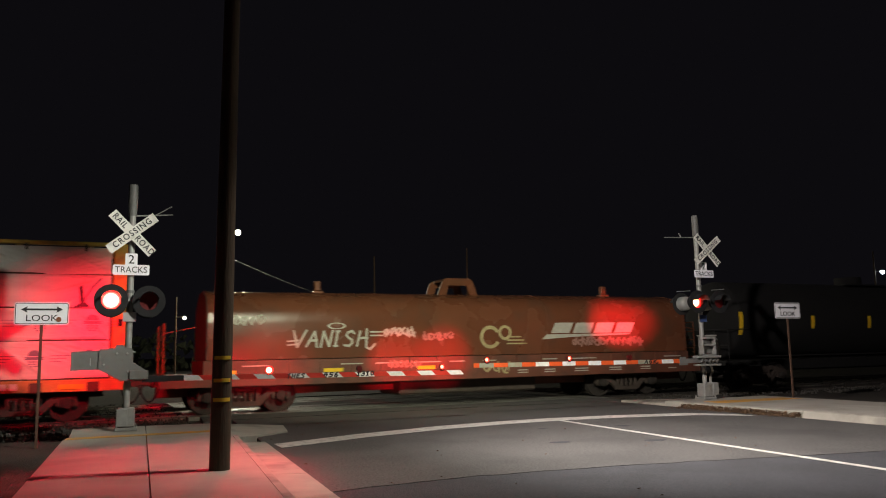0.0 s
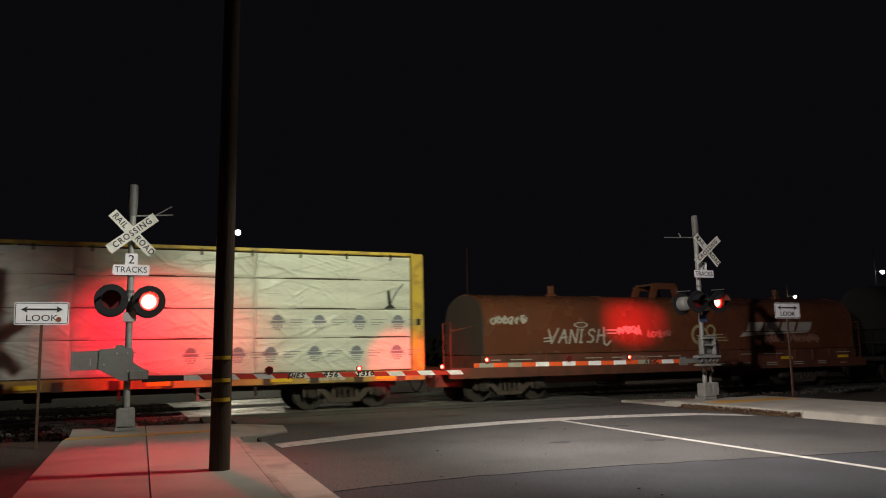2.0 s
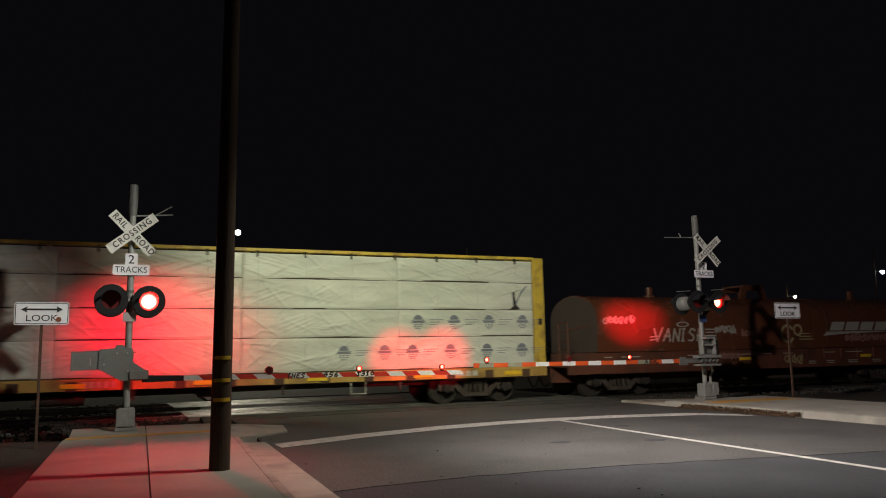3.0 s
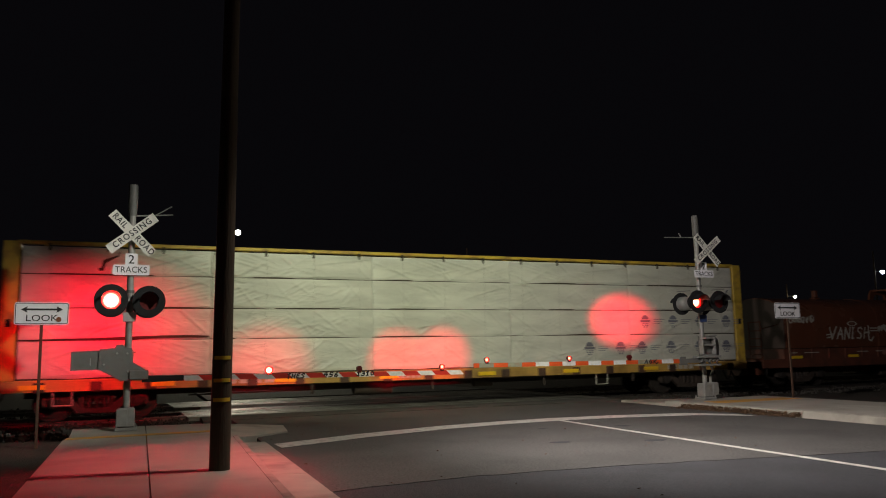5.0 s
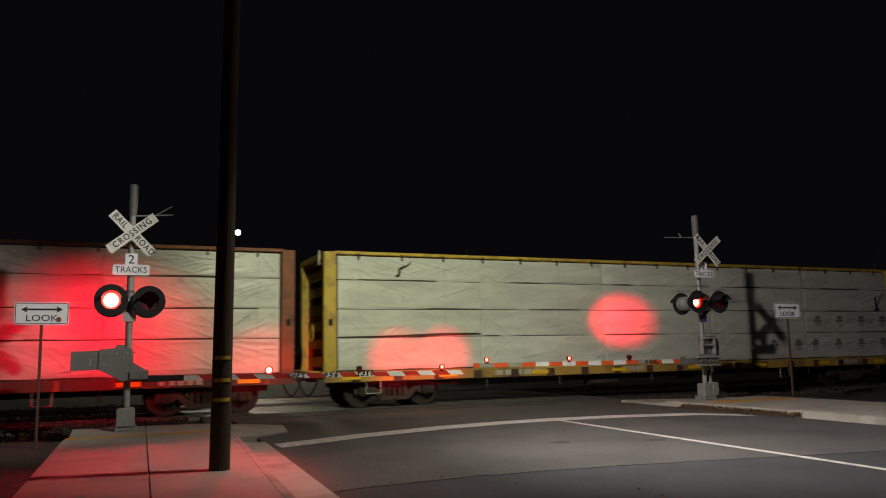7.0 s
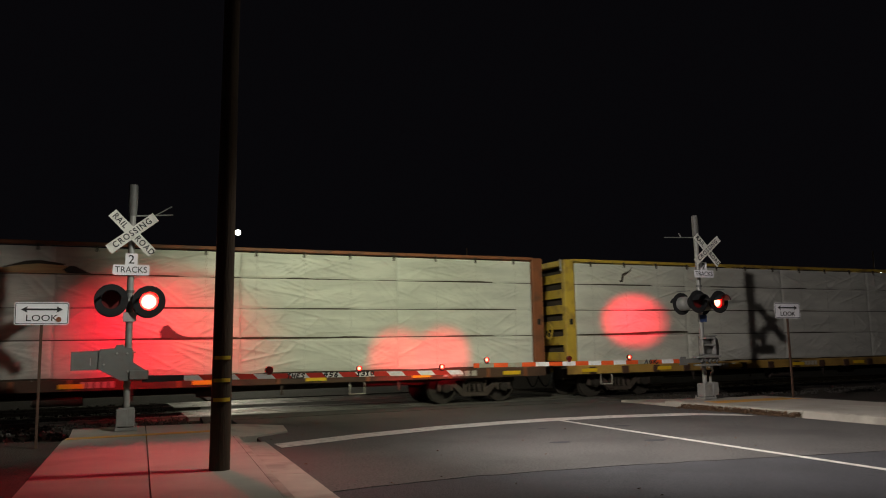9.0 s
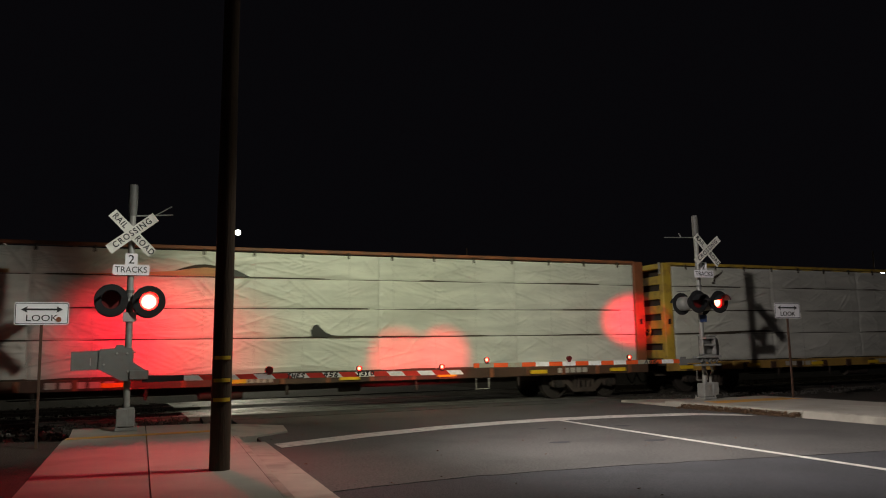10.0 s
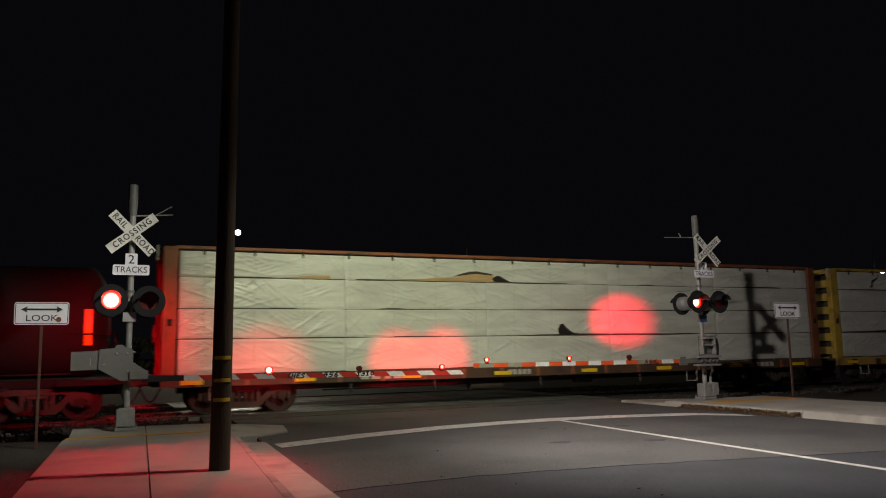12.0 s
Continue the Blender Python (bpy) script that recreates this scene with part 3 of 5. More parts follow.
def lamp_head(parent, x, y, z, way, phase, aim=None, power=0, cone=36, turn=0.0):
    """A flasher: backing disc, visor, always-lit lens, and two added slats that open and shut in front of it to make it
    blink. way: -1 faces the viewer, 1 the train.
    """
    head = new("flasher_head")
    head.parent = parent
    head["label"] = "round red flasher lamp on a black backing disc"
    head.matrix_basis = pose(x, y, z, 0, 0, (0 if way < 0 else 180) + turn)
    bm = ring(bmesh.new(), (0, 0, 0), 0.30, 0.167, -0.006, 0.0, 40)
    part("backing_disc", bm, M["black"], head, "black backing disc")
    bm = ring(bmesh.new(), (0, 0, 0), 0.186, 0.172, -0.25, -0.007, 24, 12, 168)
    part("visor", bm, M["black"], head, "black half-round visor")
    bm = bmesh.new()
    prof = [(0.176, 0.001), (0.188, 0.001), (0.188, 0.17), (0.18, 0.21), (0.145, 0.245), (0.07, 0.262), (0.0, 0.265), (0.0, 0.195), (0.176, 0.188)]
    rows = [[bm.verts.new((q * math.cos(k * math.pi / 14), w, q * math.sin(k * math.pi / 14))) for q, w in prof] for k in range(28)]
    for k in range(28):
        for j in range(len(prof) - 1):
            bm.faces.new((rows[k][j], rows[k][j + 1], rows[(k + 1) % 28][j + 1], rows[(k + 1) % 28][j]))
    bmesh.ops.remove_doubles(bm, verts=bm.verts[:], dist=0.0005)
    bmesh.ops.recalc_face_normals(bm, faces=bm.faces[:])
    part("housing", bm, M["galv"] if way > 0 else M["black"], head, "domed lamp housing", True)
    # added liner: stops lens light leaking round the shut slats
    part("liner", ring(bmesh.new(), (0, 0, 0), 0.1759, 0.1747, 0.002, 0.18, 40), M["black"], head, "black inner liner added against light leaks")
    bm = bmesh.new()
    bmesh.ops.create_circle(bm, cap_ends=True, segments=32, radius=0.174, matrix=Matrix.Rotation(radians(90), 4, "X"))
    # heads of the right signal get the lens with its glow turned down
    lens = part("lens", bm, M["glow_red" if parent.location.x < 5 else "glow_red_dimmed"], head, "glowing red lens")
    lens.location = (0, 0.095, 0)
    # added shutter slats: they block the steady light so the lens blinks
    for s in (-1, 1):
        bm = bmesh.new()
        out = [(0.1738, -0.012 * s), (-0.1738, -0.012 * s)] + [(-0.1742 * math.cos(a), s * 0.1742 * math.sin(a)) for a in [radians(6 + 12 * i) for i in range(15)]]
        prism(bm, [(u, v - s * 0.086) for u, v in out], "y", -0.001 + 0.0014 * s, 0.001 + 0.0014 * s)
        slat = part("lens_slat", bm, M["dark_lens"], head, "dark red slat added to shutter the lens")
        slat.location = (0, 0.046, s * 0.086)
        MOVERS.append((slat, "slat", phase, s))
    if aim:
        p = head.matrix_basis @ Vector((0, 0.088, 0)) + parent.location
        lamp("flasher_light", "SPOT", look(p, Vector(aim)), power, RED, 0.04, cone, 1.0, 0.68 if way > 0 else 1.0)
    return head


def arm_light(parent, x, y, z, phase, glow, r=0.054):
    """A small two-way lamp on the gate arm: an always-lit disc in a short tube, with added slats at both mouths that
    shut to make it look out.
    """
    holder = new("arm_lamp")
    holder.parent = parent
    holder.location = (x, y, z)
    holder["label"] = "small red lamp on the gate arm"
    bm = ring(bmesh.new(), (0, 0, 0), r + 0.0025, r + 0.0005, -r * 0.76, r * 0.76, 20)
    box(bm, -0.04, 0.04, -0.03, 0.03, -0.09, -r, 0.006)
    part("lamp_tube", bm, M["dark_lens"], holder, "dark red lamp tube")
    bm = bmesh.new()
    bmesh.ops.create_cone(bm, cap_ends=True, segments=20, radius1=r, radius2=r, depth=0.012, matrix=Matrix.Rotation(radians(90), 4, "X"))
    part("lamp_disc", bm, M[glow], holder, "glowing red lamp disc")
    # added slats block the steady disc when this lamp should be out
    if phase:
        for way in (-1, 1):
            for s in (-1, 1):
                out = [(r, 0), (-r, 0)] + [(-r * math.cos(a), s * r * math.sin(a)) for a in [radians(10 + 20 * i) for i in range(9)]]
                slat = part("lamp_slat", prism(bmesh.new(), [(u, v - s * r / 2) for u, v in out], "y", -0.0008, 0.0008), M["dark_lens"], holder, "dark red slat added to shutter the lamp")
                slat.location = (0, way * r * 0.72, s * r / 2)
                MOVERS.append((slat, "slat", phase, s))
    return holder


def track_sign(parent, x, y, z):
    bm = bmesh.new()
    prism(bm, rounded(0.22, 0.24, 0.02), "y", 0, 0.004)
    up = part("number_panel", bm, M["sign_white"], parent, "white panel with the number of tracks")
    up.location = (x, y, z + 0.20)
    lettering("lettering", "2", 0.24, Matrix.Translation((0, -0.004, -0.005)) @ FACE, M["sign_black"], up, 0.002)
    bm = bmesh.new()
    prism(bm, rounded(0.66, 0.2, 0.03), "y", -0.004, 0.0)
    lo = part("tracks_panel", bm, M["sign_white"], parent, "white panel lettered tracks")
    lo.location = (x, y, z)
    lettering("lettering", "TRACKS", 0.165, Matrix.Translation((0, -0.008, 0)) @ FACE, M["sign_black"], lo, 0.002, 0.95)


def arm_stripes(arm, x0, x1, z0, z1, y, step, slant, start_white, red, first, faded):
    """Stripes from the tip inwards, each a block of its own; the first may be cut short, and some white ones are worn grey."""
    s = 1 if x1 > x0 else -1
    k, a = 0, x0
    while s * (x1 - a) > 0.05:
        b = a + s * (first if k == 0 else step)
        za, zb = z0 + (z1 - z0) * (a - x0) / (x1 - x0), z0 + (z1 - z0) * (b - x0) / (x1 - x0)
        bm = prism(bmesh.new(), [(a + slant, za - 0.05), (b + slant, zb - 0.05), (b - slant, zb + 0.05), (a - slant, za + 0.05)], "y", y - 0.02, y + 0.02)
        if (k % 2 == 0) != start_white:
            part("red_stripe", bm, red, arm, "red reflective stripe")
        elif k in faded:
            part("white_stripe", bm, M["arm_faded"], arm, "white stripe worn to dull grey")
        else:
            part("white_stripe", bm, M["arm_white"], arm, "white reflective stripe")
        k, a = k + 1, b


def signal(name, x, y, z, top, buck, sign, label):
    sg = tagged(thing(name, (x, y, z)), label, "crossing signal", "crossing signals")
    bm = bmesh.new()
    rod(bm, (0, 0, 0.1), (0, 0, top - 0.35), 0.062, n=20)
    part("mast", bm, M["galv"], sg, "grey steel mast", True)
    bm = bmesh.new()
    rod(bm, (0, 0, top - 0.62), (0, 0, top - 0.4), 0.075, 0.085, 16)
    rod(bm, (0, 0, top - 0.4), (0, 0, top), 0.09, 0.085, 16)
    part("bell", bm, M["grey_paint"], sg, "grey bell on the mast top", True)
    bm = bmesh.new()
    box(bm, -0.2, 0.2, -0.2, 0.2, 0.0, 0.06, 0.01)
    box(bm, -0.15, 0.15, -0.15, 0.15, 0.06, 0.42, 0.02)
    box(bm, -0.18, 0.02, -0.19, -0.14, 0.08, 0.40, 0.01)
    for sx in (-1, 1):
        for sy in (-1, 1):
            rod(bm, (0.17 * sx, 0.17 * sy, 0.06), (0.17 * sx, 0.17 * sy, 0.11), 0.018, n=6)
    part("base", bm, M["galv"], sg, "grey cast base with bolts")
    crossbuck(sg, *buck)
    track_sign(sg, *sign)
    bm = bmesh.new()
    box(bm, -0.12, 0.12, -0.10, -0.09, 2.04, 2.22, 0.003)
    part("notice_plate", bm, M["sign_blue"] if x > 5 else M["notice"], sg, "small dull notice plate")
    bm = bmesh.new()
    for yy in (-0.14, 0.14):
        rod(bm, (-0.16, yy, 2.44), (0.16, yy, 2.44), 0.03, n=10)
        rod(bm, (0, 0, 2.44), (0, yy, 2.44), 0.045, n=10)
    part("cross_arm", bm, M["galv"], sg, "grey lamp cross arm", True)
    return sg


left = signal("crossing_signal", 0.435, 16.16, 0.15, 4.72, (0.0, -0.16, 3.74), (0.0, -0.12, 3.03), "grey railroad crossing signal with lit red flashers and a lowered gate")
FACE_Y = YC - 1.41
lamp_head(left, -0.335, -0.24, 2.44, -1, "A", (0.1, 12.6, 0.15), 950, 80)
lamp_head(left, 0.335, -0.24, 2.42, -1, "B", (0.6, 12.6, 0.15), 950, 80)
lamp_head(left, -0.335, 0.24, 2.44, 1, "A", (-0.1, FACE_Y, 1.95), 1500, 78)
lamp_head(left, 0.335, 0.24, 2.42, 1, "B", (1.3, FACE_Y, 1.95), 1500, 72)
bm = bmesh.new()
rod(bm, (0, 0, 4.1), (0.75, 0.05, 4.17), 0.014, n=8)
rod(bm, (0.42, 0.02, 4.14), (0.72, 0.0, 4.33), 0.012, n=8)
part("wire_bracket", bm, M["galv"], left, "thin forked bracket")

right = signal("crossing_signal", 14.69, 16.49, 0.13, 4.93, (0.10, -0.30, 3.95), (0.06, -0.16, 3.32), "grey railroad crossing signal with hooded red flashers")
lamp_head(right, -0.36, -0.34, 2.56, -1, "A")
lamp_head(right, 0.36, -0.34, 2.56, -1, "B")
lamp_head(right, -0.36, 0.30, 2.54, 1, "A", (15.3, FACE_Y, 2.4), 2200, 40)
lamp_head(right, 0.36, 0.30, 2.54, 1, "B", (15.8, FACE_Y, 2.4), 2200, 40)
bm = bmesh.new()
rod(bm, (0, 0, 4.33), (-1.15, -0.1, 4.27), 0.014, n=8)
rod(bm, (-0.55, -0.05, 4.3), (-0.62, -0.05, 4.42), 0.012, n=8)
part("wire_bracket", bm, M["galv"], right, "thin bracket rod")
for xa, xb, yy in ((-0.5, -0.05, 0.3), (0.12, 0.55, -0.34)):
    part("visor_rod", rod(bmesh.new(), (xa, yy, 2.87), (xb, yy, 2.90), 0.012, n=6), M["galv"], right, "thin rod over the lamps")


def plates_left(gt):
    """The near gate's works: counterweight plates on a short head, a slanting hanger and the arm socket."""
    for yy in (-0.22, 0.36):
        bm = prism(bmesh.new(), [(-0.98, 1.14), (-0.98, 1.48), (-0.46, 1.50), (-0.42, 1.15)], "y", yy - 0.02, yy + 0.02)
        part("counterweight", bm, M["grey_paint"], gt, "long grey counterweight plate")
        bm = prism(bmesh.new(), [(-0.52, 1.16), (-0.50, 1.52), (-0.24, 1.54), (-0.21, 1.60), (-0.10, 1.60), (-0.06, 1.55), (0.06, 1.53), (0.08, 1.27), (0.30, 1.13), (0.30, 0.93), (-0.12, 0.93)], "y", yy - 0.045, yy - 0.022 if yy < 0 else yy + 0.045)
        part("hanger_plate", bm, M["grey_paint"], gt, "slanting grey hanger plate")
    for k in range(2):
        part("bolt_slot", box(bmesh.new(), -0.66 + 0.17 * k, -0.64 + 0.17 * k, -0.246, -0.239, 1.22, 1.36), M["galv"], gt, "pale bolt in a slot")
    for xx, zz in ((-0.42, 1.24), (-0.2, 1.44), (-0.02, 1.44), (0.0, 1.1), (0.2, 1.03)):
        part("bolt", rod(bmesh.new(), (xx, -0.285, zz), (xx, -0.26, zz), 0.022, n=6), M["galv"], gt, "steel bolt head")
    part("cross_bar", box(bmesh.new(), -0.94, -0.84, -0.20, 0.34, 1.24, 1.36, 0.01), M["grey_paint"], gt)
    part("gate_machine", box(bmesh.new(), -0.20, 0.10, 0.06, 0.32, 1.22, 1.52, 0.03), M["grey_paint"], gt, "grey gate machine box")
    part("arm_socket", box(bmesh.new(), 0.02, 0.36, -0.31, -0.13, 0.945, 1.12, 0.015), M["grey_paint"], gt, "grey arm socket")
    for zz in (1.12, 1.24, 1.46):
        part("pin", rod(bmesh.new(), (0.05, -0.08, zz), (0.13, -0.08, zz), 0.016, n=8), M["galv"], gt, "steel pin")


def machine_right(gt):
    """The far gate's works: an open frame round the mast, a round-backed motor case, a channel shelf and a conduit."""
    for xa, xb, za, zb in ((-0.22, -0.17, 1.14, 1.56), (0.19, 0.24, 1.14, 1.64), (-0.22, 0.24, 1.14, 1.19), (-0.22, 0.24, 1.40, 1.44), (-0.10, 0.24, 1.58, 1.64)):
        part("frame_bar", box(bmesh.new(), xa, xb, -0.26, -0.12, za, zb, 0.008), M["galv"], gt, "pale steel frame bar")
    part("frame_back", box(bmesh.new(), -0.16, 0.18, -0.12, -0.07, 1.2, 1.57, 0.01), M["grey_paint"], gt, "grey back plate")
    part("motor_case", prism(bmesh.new(), [(0.16, 0.98), (0.34, 0.98), (0.44, 1.10), (0.48, 1.34), (0.44, 1.58), (0.36, 1.66), (0.16, 1.66)], "y", -0.10, 0.34), M["grey_paint"], gt, "round-backed grey motor case")
    part("case_lid", box(bmesh.new(), 0.14, 0.40, -0.13, 0.37, 1.66, 1.69, 0.008), M["galv"], gt, "flat case lid")
    for z0, z1 in ((0.88, 0.93), (1.09, 1.15)):
        part("shelf_channel", box(bmesh.new(), -0.48, 0.30, -0.36, -0.14, z0, z1, 0.008), M["galv"], gt, "pale steel channel")
    for k in range(5):
        part("spring_coil", rod(bmesh.new(), (-0.36 + 0.13 * k, -0.3, 0.97 + 0.02 * (k % 2)), (-0.27 + 0.13 * k, -0.3, 1.05 - 0.02 * (k % 2)), 0.032, n=8), M["grey_paint"], gt, "grey coil in the channel")
    part("counterweight", prism(bmesh.new(), [(-0.5, 0.9), (-0.44, 1.12), (-0.28, 1.12), (-0.22, 0.9)], "y", 0.36, 0.40), M["grey_paint"], gt, "grey counterweight plate")
    bm = bmesh.new()
    for a, b in (((0.26, 0.06, 0.98), (0.34, 0.04, 0.72)), ((0.34, 0.04, 0.72), (0.22, 0.02, 0.60)), ((0.22, 0.02, 0.60), (0.22, 0.02, 0.38))):
        rod(bm, a, b, 0.032, n=8)
    part("conduit", bm, M["galv"], gt, "bent grey conduit", True)
    part("base_box", box(bmesh.new(), 0.12, 0.34, -0.16, 0.1, 0.10, 0.44, 0.02), M["galv"], gt, "grey junction box at the base")


def gate(name, x, y, z, s, tip, arm_z, tip_z, lights, label, stripe, slant, white_tip):
    """A gate on its mast: machine box, counterweights and the striped arm. s: 1 reaches towards +x."""
    gt = tagged(thing(name, (x, y, z)), label, "crossing gate", "crossing gates")
    if s > 0:
        plates_left(gt)
    else:
        machine_right(gt)
    ay = -0.22
    bm = bmesh.new()
    prism(bm, [(s * 0.25, arm_z - 0.06), (s * 1.0, arm_z - 0.05), (s * 1.0, arm_z + 0.05), (s * 0.25, arm_z + 0.07)], "y", ay - 0.05, ay + 0.05)
    part("arm_bracket", bm, M["black"] if s > 0 else M["grey_paint"], gt, "arm bracket")
    arm = new("gate_arm")
    arm.parent = gt
    arm["label"] = "long gate arm striped red and white"
    arm_stripes(arm, tip - x, s * 0.80, tip_z, arm_z, ay, stripe, slant, white_tip, M["arm_red"] if s > 0 else M["arm_orange"], 0.335 if s > 0 else 0.13, () if s > 0 else (1, 3, 13))
    for lx, phase, glow in lights:
        f = (lx - tip) / (x - tip)
        arm_light(gt, lx - x, ay, tip_z + (arm_z - tip_z) * f + 0.125, phase, glow, 0.075 if glow == "arm_glow" and phase == "A" else 0.054)
    return gt, arm


for zz in (2.06, 2.62, 3.0, 3.7):
    for sg in (left, right):
        part("clamp", ring(bmesh.new(), (0, 0, 0), 0.078, 0.063, -0.025, 0.025, 16), M["grey_paint"], sg, "grey mast clamp").matrix_basis = pose(0, 0, zz, 90, 0, 0)
gate_l, arm_l = gate("crossing_gate", 0.435, 16.16, 0.15, 1, 7.34, 0.95, 0.90, ((3.07, "A", "arm_glow"), (4.96, "B", "tip_glow"), (6.86, "", "tip_glow")),
                     "lowered crossing gate with red and white slanted stripes", 0.35, 0.05, True)
gate_r, arm_r = gate("crossing_gate", 14.69, 16.49, 0.13, -1, 7.80, 1.02, 1.05, ((8.13, "", "tip_glow"), (10.36, "A", "tip_glow"), (12.13, "B", "tip_glow")),
                     "lowered gate with an orange and white block stripe arm", 0.371, 0.0, False)
lamp("arm_light", "SPOT", look((3.07, 15.955, 1.19), (3.95, FACE_Y, 1.15)), 900, RED, 0.02, 32, 1.0)
lamp("arm_light", "SPOT", look((3.07, 15.925, 1.19), (1.85, 10.0, 0.1)), 1200, RED, 0.02, 18, 1.0)
lamp("arm_tip_light", "SPOT", look((6.86, 16.16, 1.2), (7.62, FACE_Y, 1.3)), 1300, RED, 0.03, 26, 1.0)
lamp("arm_tip_light", "SPOT", look((8.13, 16.5, 1.26), (9.0, FACE_Y, 1.4)), 1300, RED, 0.03, 26, 1.0)


def scrawl(name, parent, x0, z0, w, h, y, seed, material, width, label):
    """Sprayed writing that cannot be read: loops and bars."""
    r = random.Random(seed)
    bm = bmesh.new()
    n = max(3, int(w / h * 1.6))
    for k in range(n):
        cx = x0 + w * (k + 0.5) / n
        a = [(cx + r.uniform(-0.4, 0.4) * w / n, z0 + h * r.uniform(0.0, 0.3)), (cx + r.uniform(-0.4, 0.4) * w / n, z0 + h * r.uniform(0.7, 1.0)), (cx + r.uniform(0, 0.7) * w / n, z0 + h * r.uniform(0.3, 0.6)), (cx + r.uniform(0, 0.8) * w / n, z0 + h * r.uniform(0.0, 0.3))]
        stroke(bm, a[: r.choice((3, 4))], width, y)
        if h > 0.15:
            q = h * r.uniform(0.22, 0.36)
            ring(bm, (cx, y, z0 + h * r.uniform(0.35, 0.6)), q + width / 2, q - width / 2, -0.006, 0.0, 14, r.uniform(0, 120), r.uniform(250, 400))
    return part(name, bm, material, parent, label)


SCRIPT = {"T": [[(0, 0.95), (0.8, 1.05)], [(0.45, 1.0), (0.3, -0.1)]], "H": [[(0.1, 1.0), (0.0, 0.0)], [(0.0, 0.45), (0.7, 0.55)], [(0.75, 1.0), (0.65, 0.0)]],
          "E": [[(0.75, 1.0), (0.1, 0.9), (0.05, 0.05), (0.8, 0.0)], [(0.1, 0.5), (0.6, 0.52)]], "S": [[(0.8, 0.9), (0.4, 1.05), (0.1, 0.8), (0.7, 0.35), (0.5, 0.0), (-0.1, 0.05)]],
          "4": [[(0.35, 1.0), (0.0, 0.45), (0.8, 0.5)], [(0.6, 1.0), (0.5, -0.1)]], "5": [[(0.8, 1.0), (0.2, 0.95), (0.15, 0.55), (0.7, 0.5), (0.65, 0.1), (0.0, 0.0)]],
          "6": [[(0.7, 1.05), (0.2, 0.6), (0.1, 0.1), (0.6, 0.0), (0.75, 0.35), (0.2, 0.45)]], "1": [[(0.1, 0.7), (0.45, 1.0), (0.35, 0.0)], [(0.0, 0.0), (0.6, 0.02)]],
          "3": [[(0.05, 0.95), (0.6, 1.0), (0.65, 0.65), (0.25, 0.52), (0.75, 0.4), (0.6, 0.0), (0.0, 0.05)]], "0": [[(0.4, 1.0), (0.05, 0.6), (0.2, 0.05), (0.65, 0.1), (0.75, 0.65), (0.4, 1.0)]],
          "A": [[(0, 0), (0.45, 1.05), (0.75, -0.05)], [(0.15, 0.4), (0.7, 0.42)]], "G": [[(0.75, 0.9), (0.3, 1.0), (0.05, 0.5), (0.3, 0.0), (0.75, 0.2), (0.7, 0.5), (0.4, 0.48)]], "K": [[(0.1, 1.0), (0.05, 0.0)], [(0.8, 1.0), (0.1, 0.45), (0.85, -0.1), (1.3, 0.2)]]}


def handwriting(parent, text, x, z, w, h, y, material, width, label):
    """Words in sprayed or marker strokes."""
    bm = bmesh.new()
    for k, letter in enumerate(text):
        for line in SCRIPT[letter]:
            stroke(bm, [(x + w * (k + u * 0.86) + v * h * 0.18, z + v * h) for u, v in line], width, y, 0.003)
    return part("handwriting", bm, material, parent, label)


for text, lx, w in (("THES", 3.43, 0.095), ("456", 4.19, 0.11), ("1310", 4.90, 0.10)):
    handwriting(arm_l, text, lx - 0.435, 0.88 + 0.008 * (lx - 3), w, 0.085, -0.2415, M["sign_black"], 0.024, "black marker scrawl")
handwriting(arm_r, "AGK", 12.58 - 14.69, 0.985, 0.135, 0.09, -0.2415, M["sign_black"], 0.024, "black marker scrawl")


def look_sign(x, y, z, top, label, spot):
    sg = tagged(thing("look_sign", (x, y, z)), label, "road sign", "look signs")
    bm = bmesh.new()
    box(bm, -0.025, 0.025, 0.004, 0.045, -0.1, top - z + 0.1, 0.004)
    part("post", bm, M["rail_rust"], sg, "thin rusty steel post")
    c = top - z - 0.0
    bm = bmesh.new()
    prism(bm, rounded(0.914, 0.42, 0.04), "y", 0, 0.003)
    plate = part("sign_plate", bm, M["sign_white"], sg, "white sign plate")
    plate.location = (0, 0, c)
    bm = bmesh.new()
    for a, b in ((0.885, 0.39),):
        o, i = rounded(a, b, 0.035), rounded(a - 0.024, b - 0.024, 0.025)
        n = len(o)
        vo, vi = [bm.verts.new((u, -0.003, v)) for u, v in o], [bm.verts.new((u, -0.003, v)) for u, v in i]
        for k in range(n):
            bm.faces.new((vo[k], vo[(k + 1) % n], vi[(k + 1) % n], vi[k]))
    part("border", bm, M["sign_black"], plate, "thin black border")
    bm = bmesh.new()
    prism(bm, [(-0.35, 0.075), (-0.24, 0.135), (-0.255, 0.092), (0.255, 0.092), (0.24, 0.135), (0.35, 0.075), (0.24, 0.015), (0.255, 0.058), (-0.255, 0.058), (-0.24, 0.015)], "y", -0.005, -0.001)
    part("double_arrow", bm, M["sign_black"], plate, "black double-headed arrow")
    lettering("lettering", "LOOK", 0.165, Matrix.Translation((0, -0.004, -0.09)) @ FACE, M["sign_black"], plate, 0.002, 1.18)
    if spot:
        bm = bmesh.new()
        prism(bm, [(0.285 + 0.045 * math.cos(k * 0.628), -0.115 + 0.05 * math.sin(k * 0.628)) for k in range(10)], "y", -0.008, -0.001)
        part("paint_spot", bm, M["car_rust"], plate, "dark brown paint spot")
    return sg


look_sign(-1.075, 16.3, -0.05, 2.355, "white look sign with a brown paint spot", True)
